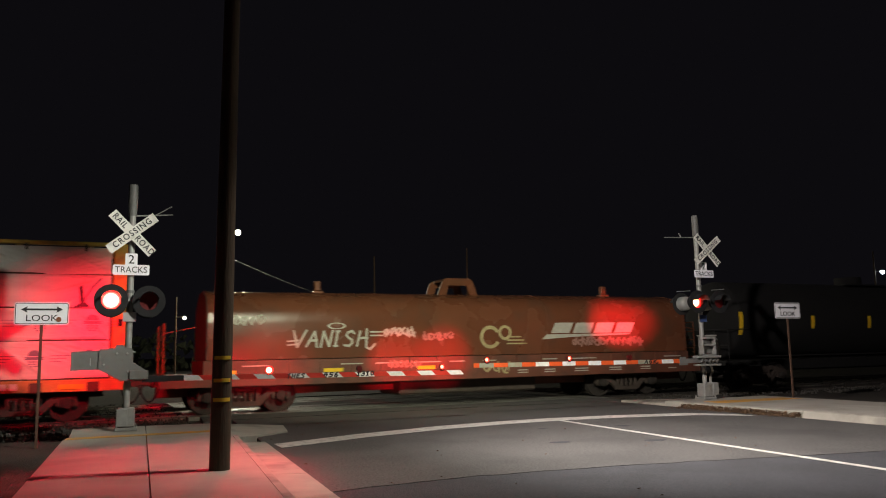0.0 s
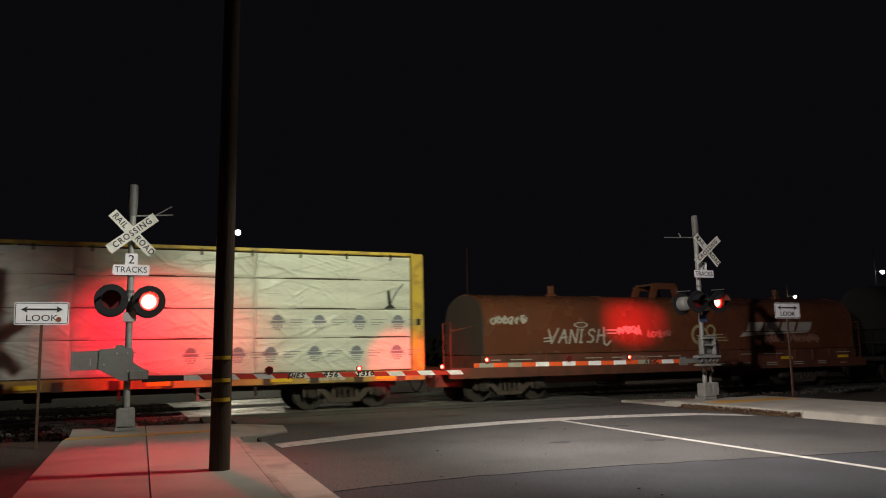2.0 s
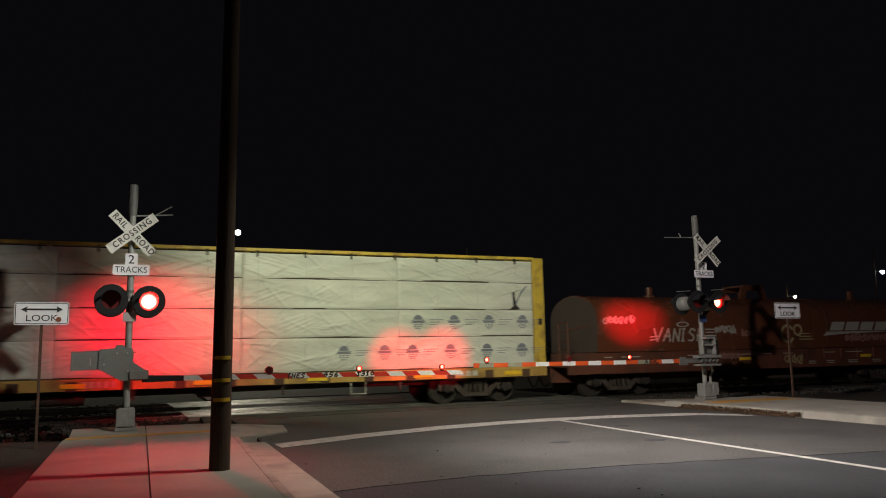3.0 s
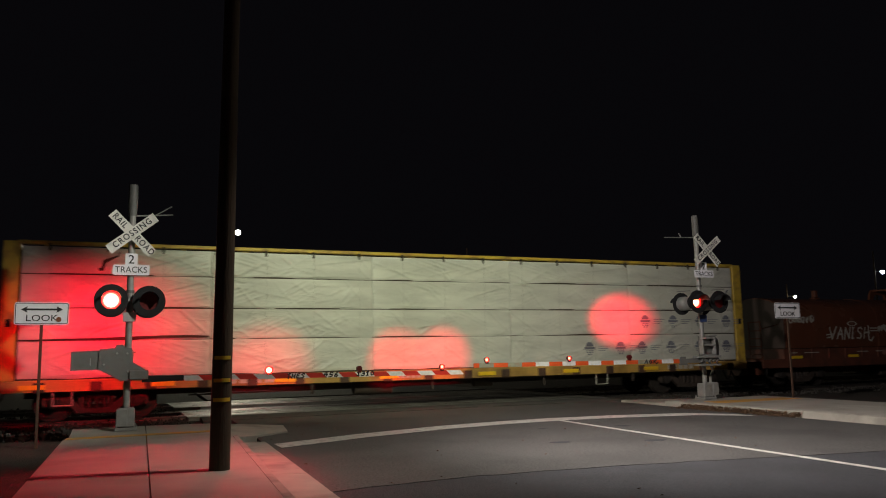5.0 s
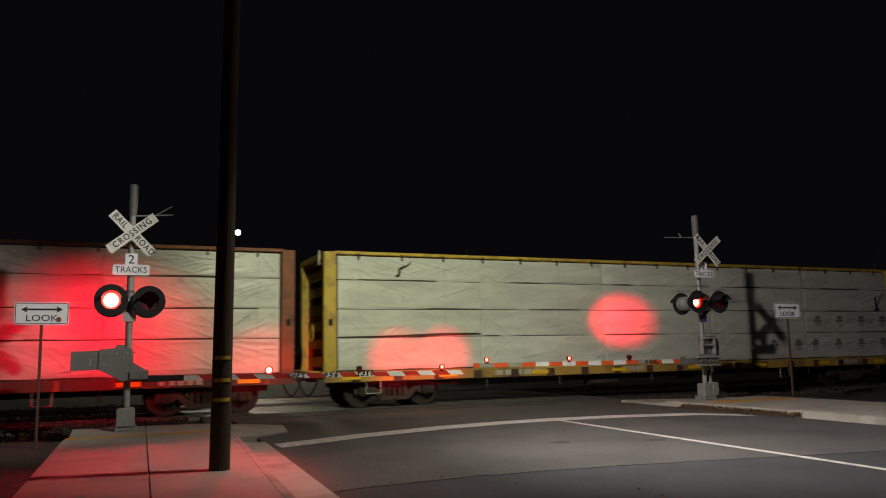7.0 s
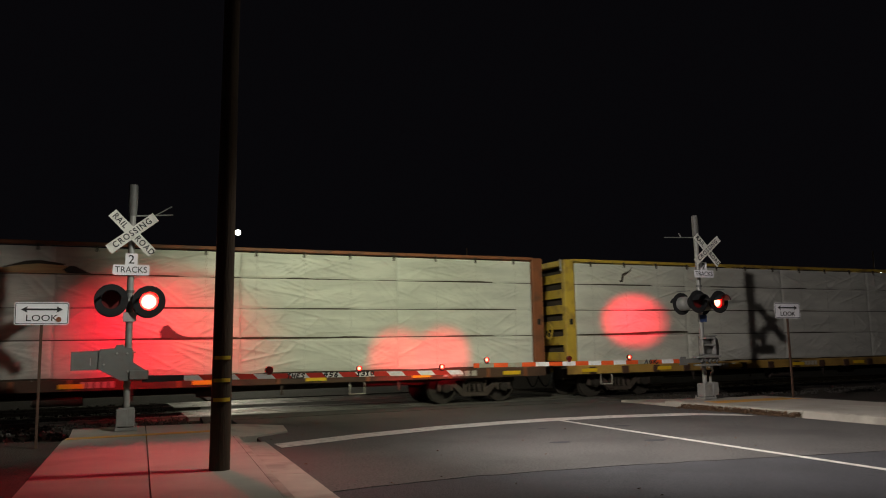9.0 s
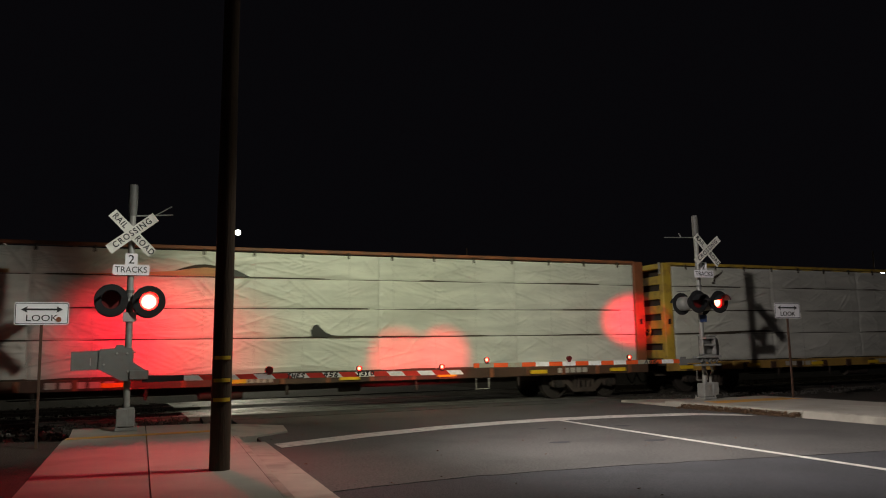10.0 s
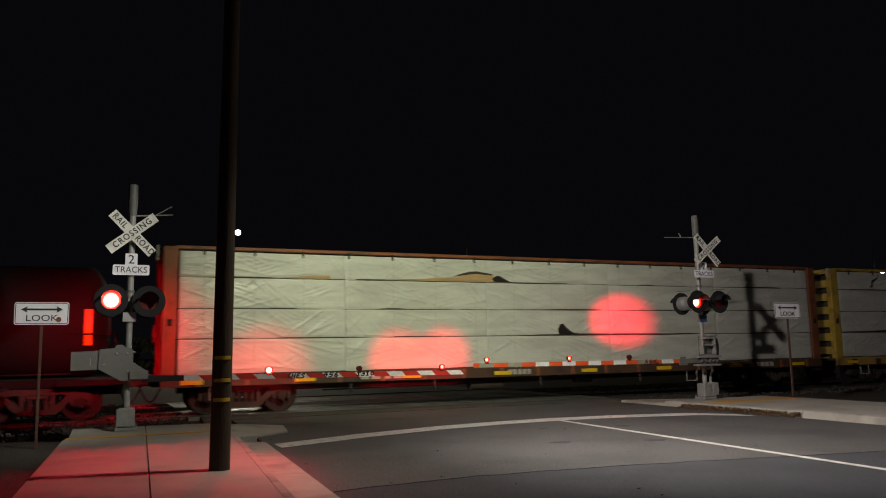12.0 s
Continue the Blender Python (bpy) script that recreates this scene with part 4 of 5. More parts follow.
look_sign(16.83, 15.55, 0.13, 2.43, "white look both ways sign on a thin rusty post", False)

# ---- train ----
TRAIN = []       # (thing, x at the start, y, z)


def truck(parent, x):
    """A two-axle truck with side frames, springs and turning wheelsets."""
    tk = new("truck")
    tk.parent = parent
    tk.location = (x, 0, 0)
    tk["label"] = "dark steel two-axle truck"
    for s in (-1, 1):
        bm = bmesh.new()
        y0, y1 = min(s * 0.93, s * 1.07), max(s * 0.93, s * 1.07)
        for outline in ([(-1.20, 0.56), (-1.16, 0.66), (-0.55, 0.80), (0.55, 0.80), (1.16, 0.66), (1.20, 0.56), (0.55, 0.66), (-0.55, 0.66)],
                        [(-0.82, 0.60), (-0.68, 0.66), (-0.30, 0.32), (-0.42, 0.20)], [(0.82, 0.60), (0.68, 0.66), (0.30, 0.32), (0.42, 0.20)],
                        [(-0.42, 0.19), (0.42, 0.19), (0.38, 0.31), (-0.38, 0.31)], [(-0.38, 0.30), (-0.28, 0.30), (-0.28, 0.68), (-0.38, 0.68)], [(0.38, 0.30), (0.28, 0.30), (0.28, 0.68), (0.38, 0.68)]):
            prism(bm, outline, "y", y0, y1)
        for a in (-0.95, 0.95):
            prism(bm, [(a - 0.24, 0.40), (a - 0.24, 0.62), (a + 0.24, 0.62), (a + 0.24, 0.40), (a + 0.16, 0.34), (a + 0.15, 0.54), (a - 0.15, 0.54), (a - 0.16, 0.34)], "y", y0 - 0.004, y1 + 0.004)
        frame_ob = part("side_frame", bm, M["truck"], tk, "cast steel side frame")
        for a in (-0.95, 0.95):
            bm = rod(bmesh.new(), (a, s * 0.9, 0.45), (a, s * 1.13, 0.45), 0.13, n=14)
            rod(bm, (a, s * 1.13, 0.45), (a, s * 1.15, 0.45), 0.09, n=6)
            part("journal_cap", bm, M["wheel"], frame_ob, "round bearing cap")
        for k in (-0.17, 0.0, 0.17):
            bm = rod(bmesh.new(), (k, s * 1.03, 0.31), (k, s * 1.03, 0.56), 0.05, n=10)
            for q in range(4):
                rod(bm, (k, s * 1.03, 0.335 + 0.06 * q), (k, s * 1.03, 0.355 + 0.06 * q), 0.072, n=10)
            part("spring", bm, M["truck"], frame_ob, "coil spring")
        part("bolster_end", box(bmesh.new(), -0.25, 0.25, min(s * 0.95, s * 1.12), max(s * 0.95, s * 1.12), 0.56, 0.655, 0.02), M["truck"], frame_ob)
    bm = bmesh.new()
    box(bm, -0.25, 0.25, -0.95, 0.95, 0.45, 0.72, 0.04)
    part("bolster", bm, M["truck"], tk)
    for a in (-0.95, 0.95):
        bm = bmesh.new()
        rod(bm, (0, -1.0, 0), (0, 1.0, 0), 0.08, n=12)
        for s in (-1, 1):
            ring(bm, (0, s * 0.77, 0), 0.45, 0.37, -0.065, 0.065, 32)
            ring(bm, (0, s * 0.71, 0), 0.475, 0.40, -0.012, 0.012, 32)
            ring(bm, (0, s * 0.77, 0), 0.375, 0.10, -0.02, 0.02, 32)
            rod(bm, (0, s * 0.70, 0), (0, s * 0.86, 0), 0.12, n=14)
            for k in range(4):
                an = k * math.pi / 2 + 0.4
                rod(bm, (0.24 * math.cos(an), s * 0.785, 0.24 * math.sin(an)), (0.24 * math.cos(an), s * 0.797, 0.24 * math.sin(an)), 0.035, n=8)
        ws = part("wheelset", bm, M["wheel"], tk, "dark steel wheels on an axle", True)
        ws.location = (a, 0, 0.45)
        MOVERS.append((ws, "wheel", "", a))
    return tk


def couplers(parent, half):
    for s in (-1, 1):
        bm = bmesh.new()
        box(bm, s * half - 0.15, s * half + 0.15, -0.13, 0.13, 0.72, 0.98, 0.03)
        box(bm, min(s * half, s * (half + 0.42)), max(s * half, s * (half + 0.42)), -0.08, 0.08, 0.76, 0.92, 0.02)
        part("coupler", bm, M["truck"], parent, "dark steel coupler")
        bm = bmesh.new()
        p = [(s * (half - 0.1), -0.35, 0.75)]
        for k in range(1, 9):
            u = k / 8
            p.append((s * (half - 0.1 + 0.55 * u), -0.35 + 0.1 * u, 0.75 - 0.42 * math.sin(u * math.pi) + 0.05 * u))
        for a, b in zip(p, p[1:]):
            rod(bm, a, b, 0.022, n=8)
        part("air_hose", bm, M["black"], parent, "black rubber air hose", True)


def bundle_mesh(w, h, d, seed):
    """A wrapped lumber pack: boards inside pull the wrap into folds and sags."""
    bm = bmesh.new()
    nx, nz = 140, 34
    r = random.Random(seed)
    folds = [(r.uniform(-w / 2, w / 2), r.uniform(-0.5 * h, 0.5 * h), r.uniform(-0.9, 0.9), r.uniform(0.3, 1.3), r.uniform(0.008, 0.026)) for _ in range(16)]
    for _ in range(3):       # bundles of long creases where the film was pulled tight
        bx, bz, an, ln = r.uniform(-0.42 * w, 0.42 * w), r.uniform(-0.25 * h, 0.25 * h), r.choice((-1, 1)) * r.uniform(0.22, 0.55), r.uniform(0.45, 0.95)
        folds += [(bx + 0.10 * q, bz + 0.075 * q * (1 if an < 0 else -1), an + r.uniform(-0.06, 0.06), ln * r.uniform(0.6, 1.1), r.uniform(0.007, 0.018)) for q in range(r.choice((3, 4, 5)))]
    sag = [(r.uniform(-w / 2, w / 2), r.uniform(0.2, 0.6), r.uniform(0.01, 0.035)) for _ in range(4)]

    def front(i, j):
        x, z = -w / 2 + w * i / nx, -h / 2 + h * j / nz
        edge = min(1.0, min(i, nx - i) / 2.5, min(j, nz - j) / 2.0)
        y = 0.010 * noise.noise((x * 1.7 + seed, z * 2.3, seed * 1.3)) + 0.006 * noise.noise((x * 6 + seed, z * 5, 2.0))
        for fx, fz, an, ln, am in folds:
            u, v = (x - fx) * math.cos(an) + (z - fz) * math.sin(an), -(x - fx) * math.sin(an) + (z - fz) * math.cos(an)
            y -= am * math.exp(-(v / 0.03) ** 2) * max(0, 1 - (u / ln) ** 2)
        if j == 0:
            z -= sum(am * math.exp(-((x - sx) / sw) ** 2) for sx, sw, am in sag) * 0.5
        return (x, -d / 2 + y * edge - 0.018 * min(1, edge) + 0.02, z)

    f = [[bm.verts.new(front(i, j)) for j in range(nz + 1)] for i in range(nx + 1)]
    b = [[bm.verts.new((-w / 2 + w * i / nx, d / 2, -h / 2 + h * j / nz)) for j in (0, nz)] for i in range(nx + 1)]
    for i in range(nx):
        for j in range(nz):
            bm.faces.new((f[i][j], f[i + 1][j], f[i + 1][j + 1], f[i][j + 1]))
        bm.faces.new((b[i][0], b[i][1], b[i + 1][1], b[i + 1][0]))
        bm.faces.new((f[i][nz], f[i + 1][nz], b[i + 1][1], b[i][1]))
        bm.faces.new((f[i + 1][0], f[i][0], b[i][0], b[i + 1][0]))
    bm.faces.new([f[0][j] for j in range(nz + 1)] + [b[0][1], b[0][0]])
    bm.faces.new([f[nx][j] for j in range(nz, -1, -1)] + [b[nx][0], b[nx][1]])
    bmesh.ops.recalc_face_normals(bm, faces=bm.faces[:])
    return bm


TIERS = ((1.06, 1.94), (1.966, 2.722), (2.748, 3.538), (3.564, 4.22))
BAY = 21.9
PACKS = 5
WIDE = BAY / PACKS
PACK_MESH = {}


def lumber_load(cx, printed, seed):
    """The packs on both sides of a centre-beam car; cx is the car's middle at the start."""
    r = random.Random(seed)
    for side in (-1, 1):
        for ti, (za, zb) in enumerate(TIERS):
            for k in range(PACKS):
                x = cx - BAY / 2 + WIDE * (k + 0.5)
                key = (ti, (k * 2 + ti + seed) % 4)
                h, w, d = zb - za, WIDE - 0.012, 1.2
                pk = tagged(thing("lumber_pack"), "white plastic-wrapped lumber pack on the flatcar" if not (printed(ti, k) and side < 0) else "white wrapped lumber pack with printed dark marks", "lumber pack", "lumber packs")
                y, z = YC + side * 0.79, (za + zb) / 2
                pk.location = (x, y, z)
                if key in PACK_MESH:
                    ob = again("wrap", PACK_MESH[key], pk, Matrix.Identity(4))
                else:
                    ob = part("wrap", bundle_mesh(w, h, d, ti * 10 + key[1]), M["wrap"], pk, smooth=True)
                    PACK_MESH[key] = ob.data
                if side > 0:
                    ob.matrix_basis = pose(0, 0, 0, 0, 0, 180)
                bm = bmesh.new()
                box(bm, -w / 2, w / 2, -0.56, 0.57, -h / 2 - (0.026 if ti else 0.05), -h / 2)
                part("bearer", bm, M["gap"], pk, "thin dark wooden bearer")
                # dark strip just proud of the wrap, drawn as shade in the gap
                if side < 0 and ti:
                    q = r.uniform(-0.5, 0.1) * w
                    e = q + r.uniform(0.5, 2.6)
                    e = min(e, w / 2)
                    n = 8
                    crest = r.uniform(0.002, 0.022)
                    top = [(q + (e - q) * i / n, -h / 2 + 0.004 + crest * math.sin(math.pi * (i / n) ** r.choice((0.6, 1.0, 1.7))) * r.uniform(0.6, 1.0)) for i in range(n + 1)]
                    part("wrap_slit", prism(bmesh.new(), [(q, -h / 2 - 0.024), (e, -h / 2 - 0.024)] + top[::-1], "y", -0.606, -0.590), M["gap"], pk, "dark strip drawn for the shaded gap under the loose wrap edge")
                if side < 0 and printed(ti, k):
                    for u in ((-0.41, -0.14, 0.13, 0.40) if ti == 0 else (-0.37, -0.11, 0.15, 0.41))[-printed(ti, k):]:
                        mx = u * w
                        bm = bmesh.new()
                        mz, yy = 0.02, -0.627
                        prism(bm, [(mx + 0.14 * math.cos(radians(a)), mz + 0.07 + 0.14 * math.sin(radians(a))) for a in range(0, 181, 20)], "y", yy - 0.003, yy + 0.002)
                        prism(bm, [(mx - 0.22, mz - 0.02), (mx - 0.17, mz + 0.015), (mx - 0.22, mz + 0.05), (mx + 0.22, mz + 0.05), (mx + 0.17, mz + 0.015), (mx + 0.22, mz - 0.02)], "y", yy - 0.003, yy + 0.002)
                        for q in range(3):
                            for c in range(3 - (q > 1)):
                                cx2, cz2 = mx + (c - (1 if q < 2 else 0.5)) * 0.095, mz - 0.065 - 0.055 * q
                                prism(bm, [(cx2 - 0.038, cz2), (cx2, cz2 - 0.024), (cx2 + 0.038, cz2), (cx2, cz2 + 0.024)], "y", yy - 0.003, yy + 0.002)
                        part("printed_mark", bm, M["ink"], pk, "round dark printed mark")
                        bm = bmesh.new()
                        for q in range(3):
                            prism(bm, [(mx + 0.34, mz + 0.08 - q * 0.07), (mx + 0.34 + 0.45 - 0.1 * q, mz + 0.08 - q * 0.07), (mx + 0.34 + 0.45 - 0.1 * q, mz + 0.065 - q * 0.07), (mx + 0.34, mz + 0.065 - q * 0.07)], "y", yy - 0.001, yy + 0.003)
                        part("printed_lines", bm, M["ink"], pk, "thin printed lines")
                TRAIN.append((pk, x, y, z))
                LOADS.setdefault(seed, {})[(side, ti, k)] = pk


LOADS = {}


def centre_beam(cx, length, paint, sill_paint, label, seed, dividers):
    """A centre-beam flatcar: deck and side sills, end bulkheads, centre truss and top chord."""
    car = tagged(thing("flatcar", (cx, YC, 0)), label, "railcar", "train cars")
    half = length / 2
    y = 1.41
    r = random.Random(seed)
    bm = bmesh.new()
    box(bm, -half, half, -1.36, 1.36, 0.92, 1.0)
    box(bm, -half + 0.5, half - 0.5, -0.3, 0.3, 0.55, 0.92)
    part("deck", bm, M["truck"], car, "dark steel deck and centre sill")
    for s in (-1, 1):
        bm = bmesh.new()
        prism(bm, [(s * 1.36, 0.74), (s * 1.42, 0.74), (s * 1.42, 0.99), (s * 1.38, 1.02), (s * 1.36, 1.02)], "x", -half, half)
        sill = part("side_sill", bm, sill_paint, car, "stained steel side sill")
        if s < 0:
            n = 18
            for k in range(n):
                x = -half + 0.89 + 1.24 * k
                bm = bmesh.new()
                if dividers:
                    box(bm, x - 0.13, x + 0.13, -1.45, -1.405, 0.72, 0.96, 0.01)
                    for q in (0, 1, 2):
                        box(bm, x - 0.11, x + 0.11, -1.465, -1.45, 0.75 + 0.07 * q, 0.78 + 0.07 * q)
                    part("strap_winch", bm, M["sill_dark"], sill, "dark rusty strap winch")
                else:
                    box(bm, x - 0.06, x + 0.06, -1.45, -1.405, 0.74, 1.0, 0.01)
                    part("stake_pocket", bm, M["car_rust"], sill, "rusty stake pocket")
            k = 0
            x = -half + 0.75
            while x < half - 0.3:
                bm = box(bmesh.new(), x - 0.28, x + 0.28, -1.472, -1.46 if dividers else -1.42, 0.80, 0.91)
                part("reflective_strip", bm, M["reflector"], sill, "yellow reflective strip")
                x += 3.05 if k % 2 else 2.9
                k += 1
            for q, (u, w) in enumerate(((-half + 5.2, 1.6), (half - 3.4, 1.1), (-half + 9.8, 0.8))):
                for c in range(5):
                    x = u + w * c / 5
                    part("stencil_mark", prism(bmesh.new(), [(x, 0.80), (x + w / 6.5, 0.80), (x + w / 6.5, 0.95), (x, 0.95)], "y", -1.426, -1.42), M["stencil"], sill, "pale stencilled mark")
            for c in (-half + 1.2, half - 6.2):
                bm = bmesh.new()
                for a, b in (((c, 0.72), (c, 0.40)), ((c + 0.42, 0.72), (c + 0.42, 0.40)), ((c, 0.41), (c + 0.42, 0.41))):
                    rod(bm, (a[0], -1.40, a[1]), (b[0], -1.40, b[1]), 0.016, n=6)
                part("step", bm, M["stencil"], car, "pale wire step")
    for s in (-1, 1):
        x0, x1 = s * half, s * (half - 0.36)
        a, b = min(x0, x1), max(x0, x1)
        bm = bmesh.new()
        for t in (-1, 1):
            box(bm, a, b, min(t * 1.41, t * 1.20), max(t * 1.41, t * 1.20), 1.0, 4.33, 0.02)
        box(bm, a, b, -1.20, 1.20, 4.15, 4.33, 0.02)
        bulk = part("bulkhead", bm, paint, car, "painted steel end bulkhead")
        for k in range(6):
            bm = box(bmesh.new(), s * half - 0.22 * s - 0.02, s * half - 0.22 * s + 0.02, -1.19, 1.19, 1.15 + 0.5 * k, 1.43 + 0.5 * k, 0.01)
            part("bulkhead_slat", bm, paint, bulk)
        bm = box(bmesh.new(), x1 - 0.02, x1 + 0.02, -1.19, 1.19, 1.0, 4.14)
        part("end_sheet", bm, M["truck"], bulk, "dark steel end sheet")
        # black plate on the post face, drawn for the shade inside a hole
        bm = bmesh.new()
        c = (a + b) / 2
        box(bm, c - 0.05, c + 0.06, -1.425, -1.405, 2.28, 2.46, 0.005)
        part("hand_hole", bm, M["black"], bulk, "black plate drawn for the shaded hand hole")
    bm = bmesh.new()
    box(bm, -half + 0.3, half - 0.3, -0.16, 0.16, 4.18, 4.38, 0.02)
    for k in range(26):
        x = -half + 0.9 + (length - 1.8) * k / 25
        box(bm, x - 0.05, x + 0.05, -0.05, 0.05, 1.0, 4.2)
    part("centre_beam", bm, paint, car, "painted steel centre beam")
    bm = bmesh.new()
    for t in (-1, 1):
        box(bm, -half + 0.3, half - 0.3, min(t * 1.36, t * 1.2), max(t * 1.36, t * 1.2), 4.27, 4.36, 0.01)
    for k in range(14):
        x = -half + 0.9 + (length - 1.8) * k / 13
        box(bm, x - 0.05, x + 0.05, -1.2, 1.2, 4.28, 4.33)
    part("top_chord", bm, paint, car, "painted steel top chord")
    n = 17
    for k in range(n):
        x = -half + 1.0 + (length - 2.0) * k / (n - 1)
        bm = bmesh.new()
        box(bm, x - 0.028, x + 0.028, -1.425, -1.36, 4.12, 4.29, 0.006)
        part("strap_hook", bm, M["gap"], car, "small dark strap hook")
        part("tie_cable", rod(bmesh.new(), (x, -1.415, 1.0), (x + 0.02, -1.42, 4.15), 0.005, n=6), M["cable"], car, "thin grey tie-down cable")
    part("brake_reservoir", rod(bmesh.new(), (-2.6, -0.85, 0.56), (-1.5, -0.85, 0.56), 0.19, n=16), M["truck"], car, "dark brake reservoir", True)
    part("brake_cylinder", rod(bmesh.new(), (1.2, -0.7, 0.6), (1.8, -0.7, 0.6), 0.15, n=14), M["truck"], car, "dark brake cylinder", True)
    part("brake_rod", rod(bmesh.new(), (-7.0, -0.55, 0.52), (7.0, -0.6, 0.60), 0.02, n=6), M["truck"], car, "long thin brake rod")
    for x in (-6.4, -3.9, -0.4, 3.3, 6.6):
        part("hanger", box(bmesh.new(), x - 0.03, x + 0.03, -1.35, -1.31, 0.46, 0.76), M["truck"], car, "short dark hanger")
    for x in (-5.0, 0.6, 4.4):
        part("cross_bearer", prism(bmesh.new(), [(-1.34, 0.92), (1.34, 0.92), (0.5, 0.62), (-0.5, 0.62)], "x", x - 0.08, x + 0.08), M["truck"], car, "dark cross bearer")
    wheel = ring(bmesh.new(), (-0.55, 0, 2.1), 0.26, 0.225, -0.015, 0.015, 20)
    for k in range(4):
        an = k * math.pi / 2 + 0.5
        rod(wheel, (-0.55, 0, 2.1), (-0.55 + 0.235 * math.cos(an), 0, 2.1 + 0.235 * math.sin(an)), 0.014, n=6)
    ob = part("brake_wheel", wheel, paint, car, "spoked hand brake wheel")
    ob.matrix_basis = pose(-half - 0.14, 0, 0, 0, 0, 90)
    part("end_platform", box(bmesh.new(), -half - 0.34, -half - 0.01, -1.1, 1.1, 1.0, 1.05, 0.01), paint, car, "narrow end platform")
    part("loose_strap", box(bmesh.new(), -half - 0.16, -half - 0.12, -1.44, -1.40, 3.95, 4.34), M["stencil"], car, "pale strap end hanging loose")
    truck(car, -half + 2.15)
    truck(car, half - 2.25)
    couplers(car, half)
    TRAIN.append((car, cx, YC, 0))
    return car


CX1, CX2 = -10.92, -34.42
car1 = centre_beam(CX1, 22.7, M["car_yellow"], M["sill_yellow"], "yellow centre-beam flatcar loaded with wrapped lumber", 1, True)
car2 = centre_beam(CX2, 22.7, M["car_rust"], M["sill_dark"], "rust-brown centre-beam flatcar loaded with wrapped lumber", 2, False)
lumber_load(CX1, lambda ti, k: 4 if k == 4 and ti < 2 else 2 if k == 3 and ti == 0 else 0, 1)
lumber_load(CX2, lambda ti, k: 0, 2)


def tear(pk, pts, material, name, label, y=-0.640):
    part(name, prism(bmesh.new(), pts, "y", y, y + 0.012), material, pk, label)


# torn wrap: bare boards and black flaps on single packs; dark strips for shade in gaps
p = LOADS[1][(-1, 2, 4)]
tear(p, [(1.36, -0.40), (1.50, -0.30), (1.47, 0.10), (1.54, 0.14), (1.59, -0.26), (1.72, -0.38)], M["tear"], "tear", "black torn flap")
tear(p, [(1.56, -0.36), (1.64, -0.16), (1.80, 0.10), (1.98, 0.30), (1.94, 0.32), (1.75, 0.12), (1.60, -0.14)], M["ink"], "tear", "dark fold in the wrap")
p = LOADS[1][(-1, 3, 0)]
tear(p, [(-0.52, -0.18), (-0.45, -0.18), (-0.41, 0.02), (-0.10, 0.14), (-0.01, 0.26), (-0.06, 0.12), (-0.34, -0.05), (-0.39, -0.24), (-0.50, -0.25)], M["gap"], "tear", "dark diagonal tear")
p = LOADS[1][(-1, 1, 0)]
# shade of the gap between tiers, drawn as a flat dark strip
tear(p, [(-2.17, -0.40), (-2.17, -0.375), (-0.6, -0.345), (0.6, -0.30), (1.7, -0.285), (2.15, -0.31), (2.15, -0.345), (0.9, -0.36), (0.2, -0.40)], M["gap"], "wrap_slit", "long dark strip drawn for the shaded gap under lifted wrap")
p = LOADS[2][(-1, 3, 1)]
tear(p, [(-1.2, -0.33), (0.2, -0.27), (1.2, -0.20), (1.55, -0.10), (1.85, -0.05), (2.35, -0.13), (2.9, -0.33)], M["lumber"], "bare_lumber", "bare tan lumber edge")
tear(p, [(2.35, -0.24), (2.50, -0.14), (2.62, -0.15), (2.98, -0.33), (2.45, -0.33)], M["tear"], "tear", "black torn flap", -0.656)
# the shaded void over the boards, drawn as a dark outline
tear(p, [(1.05, -0.205), (1.35, -0.10), (1.60, -0.035), (1.86, -0.02), (2.10, -0.055), (2.40, -0.10), (2.36, -0.14), (1.85, -0.10), (1.56, -0.125)], M["gap"], "wrap_edge", "dark strip drawn for the shaded void above the bare boards", -0.648)
p = LOADS[2][(-1, 3, 0)]
tear(p, [(0.4, -0.33), (1.2, -0.25), (1.75, -0.24), (1.75, -0.33)], M["lumber"], "bare_lumber", "bare brown lumber edge")
p = LOADS[2][(-1, 1, 2)]
tear(p, [(0.24, -0.36), (0.21, -0.20), (0.30, -0.06), (0.42, -0.03), (0.50, -0.14), (0.64, -0.25), (0.84, -0.34), (0.7, -0.385)], M["tear"], "tear", "black torn flap", -0.656)
# dark strip again in place of the gap's shade, continued on the next pack
tear(p, [(0.66, -0.40), (0.66, -0.30), (1.0, -0.345), (2.15, -0.355), (2.15, -0.40)], M["gap"], "wrap_slit", "dark strip drawn for the shaded gap under lifted wrap")
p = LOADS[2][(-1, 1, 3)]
tear(p, [(-2.17, -0.40), (-2.17, -0.355), (0.3, -0.375), (0.3, -0.40)], M["gap"], "wrap_slit", "dark strip drawn for the shaded gap under lifted wrap")


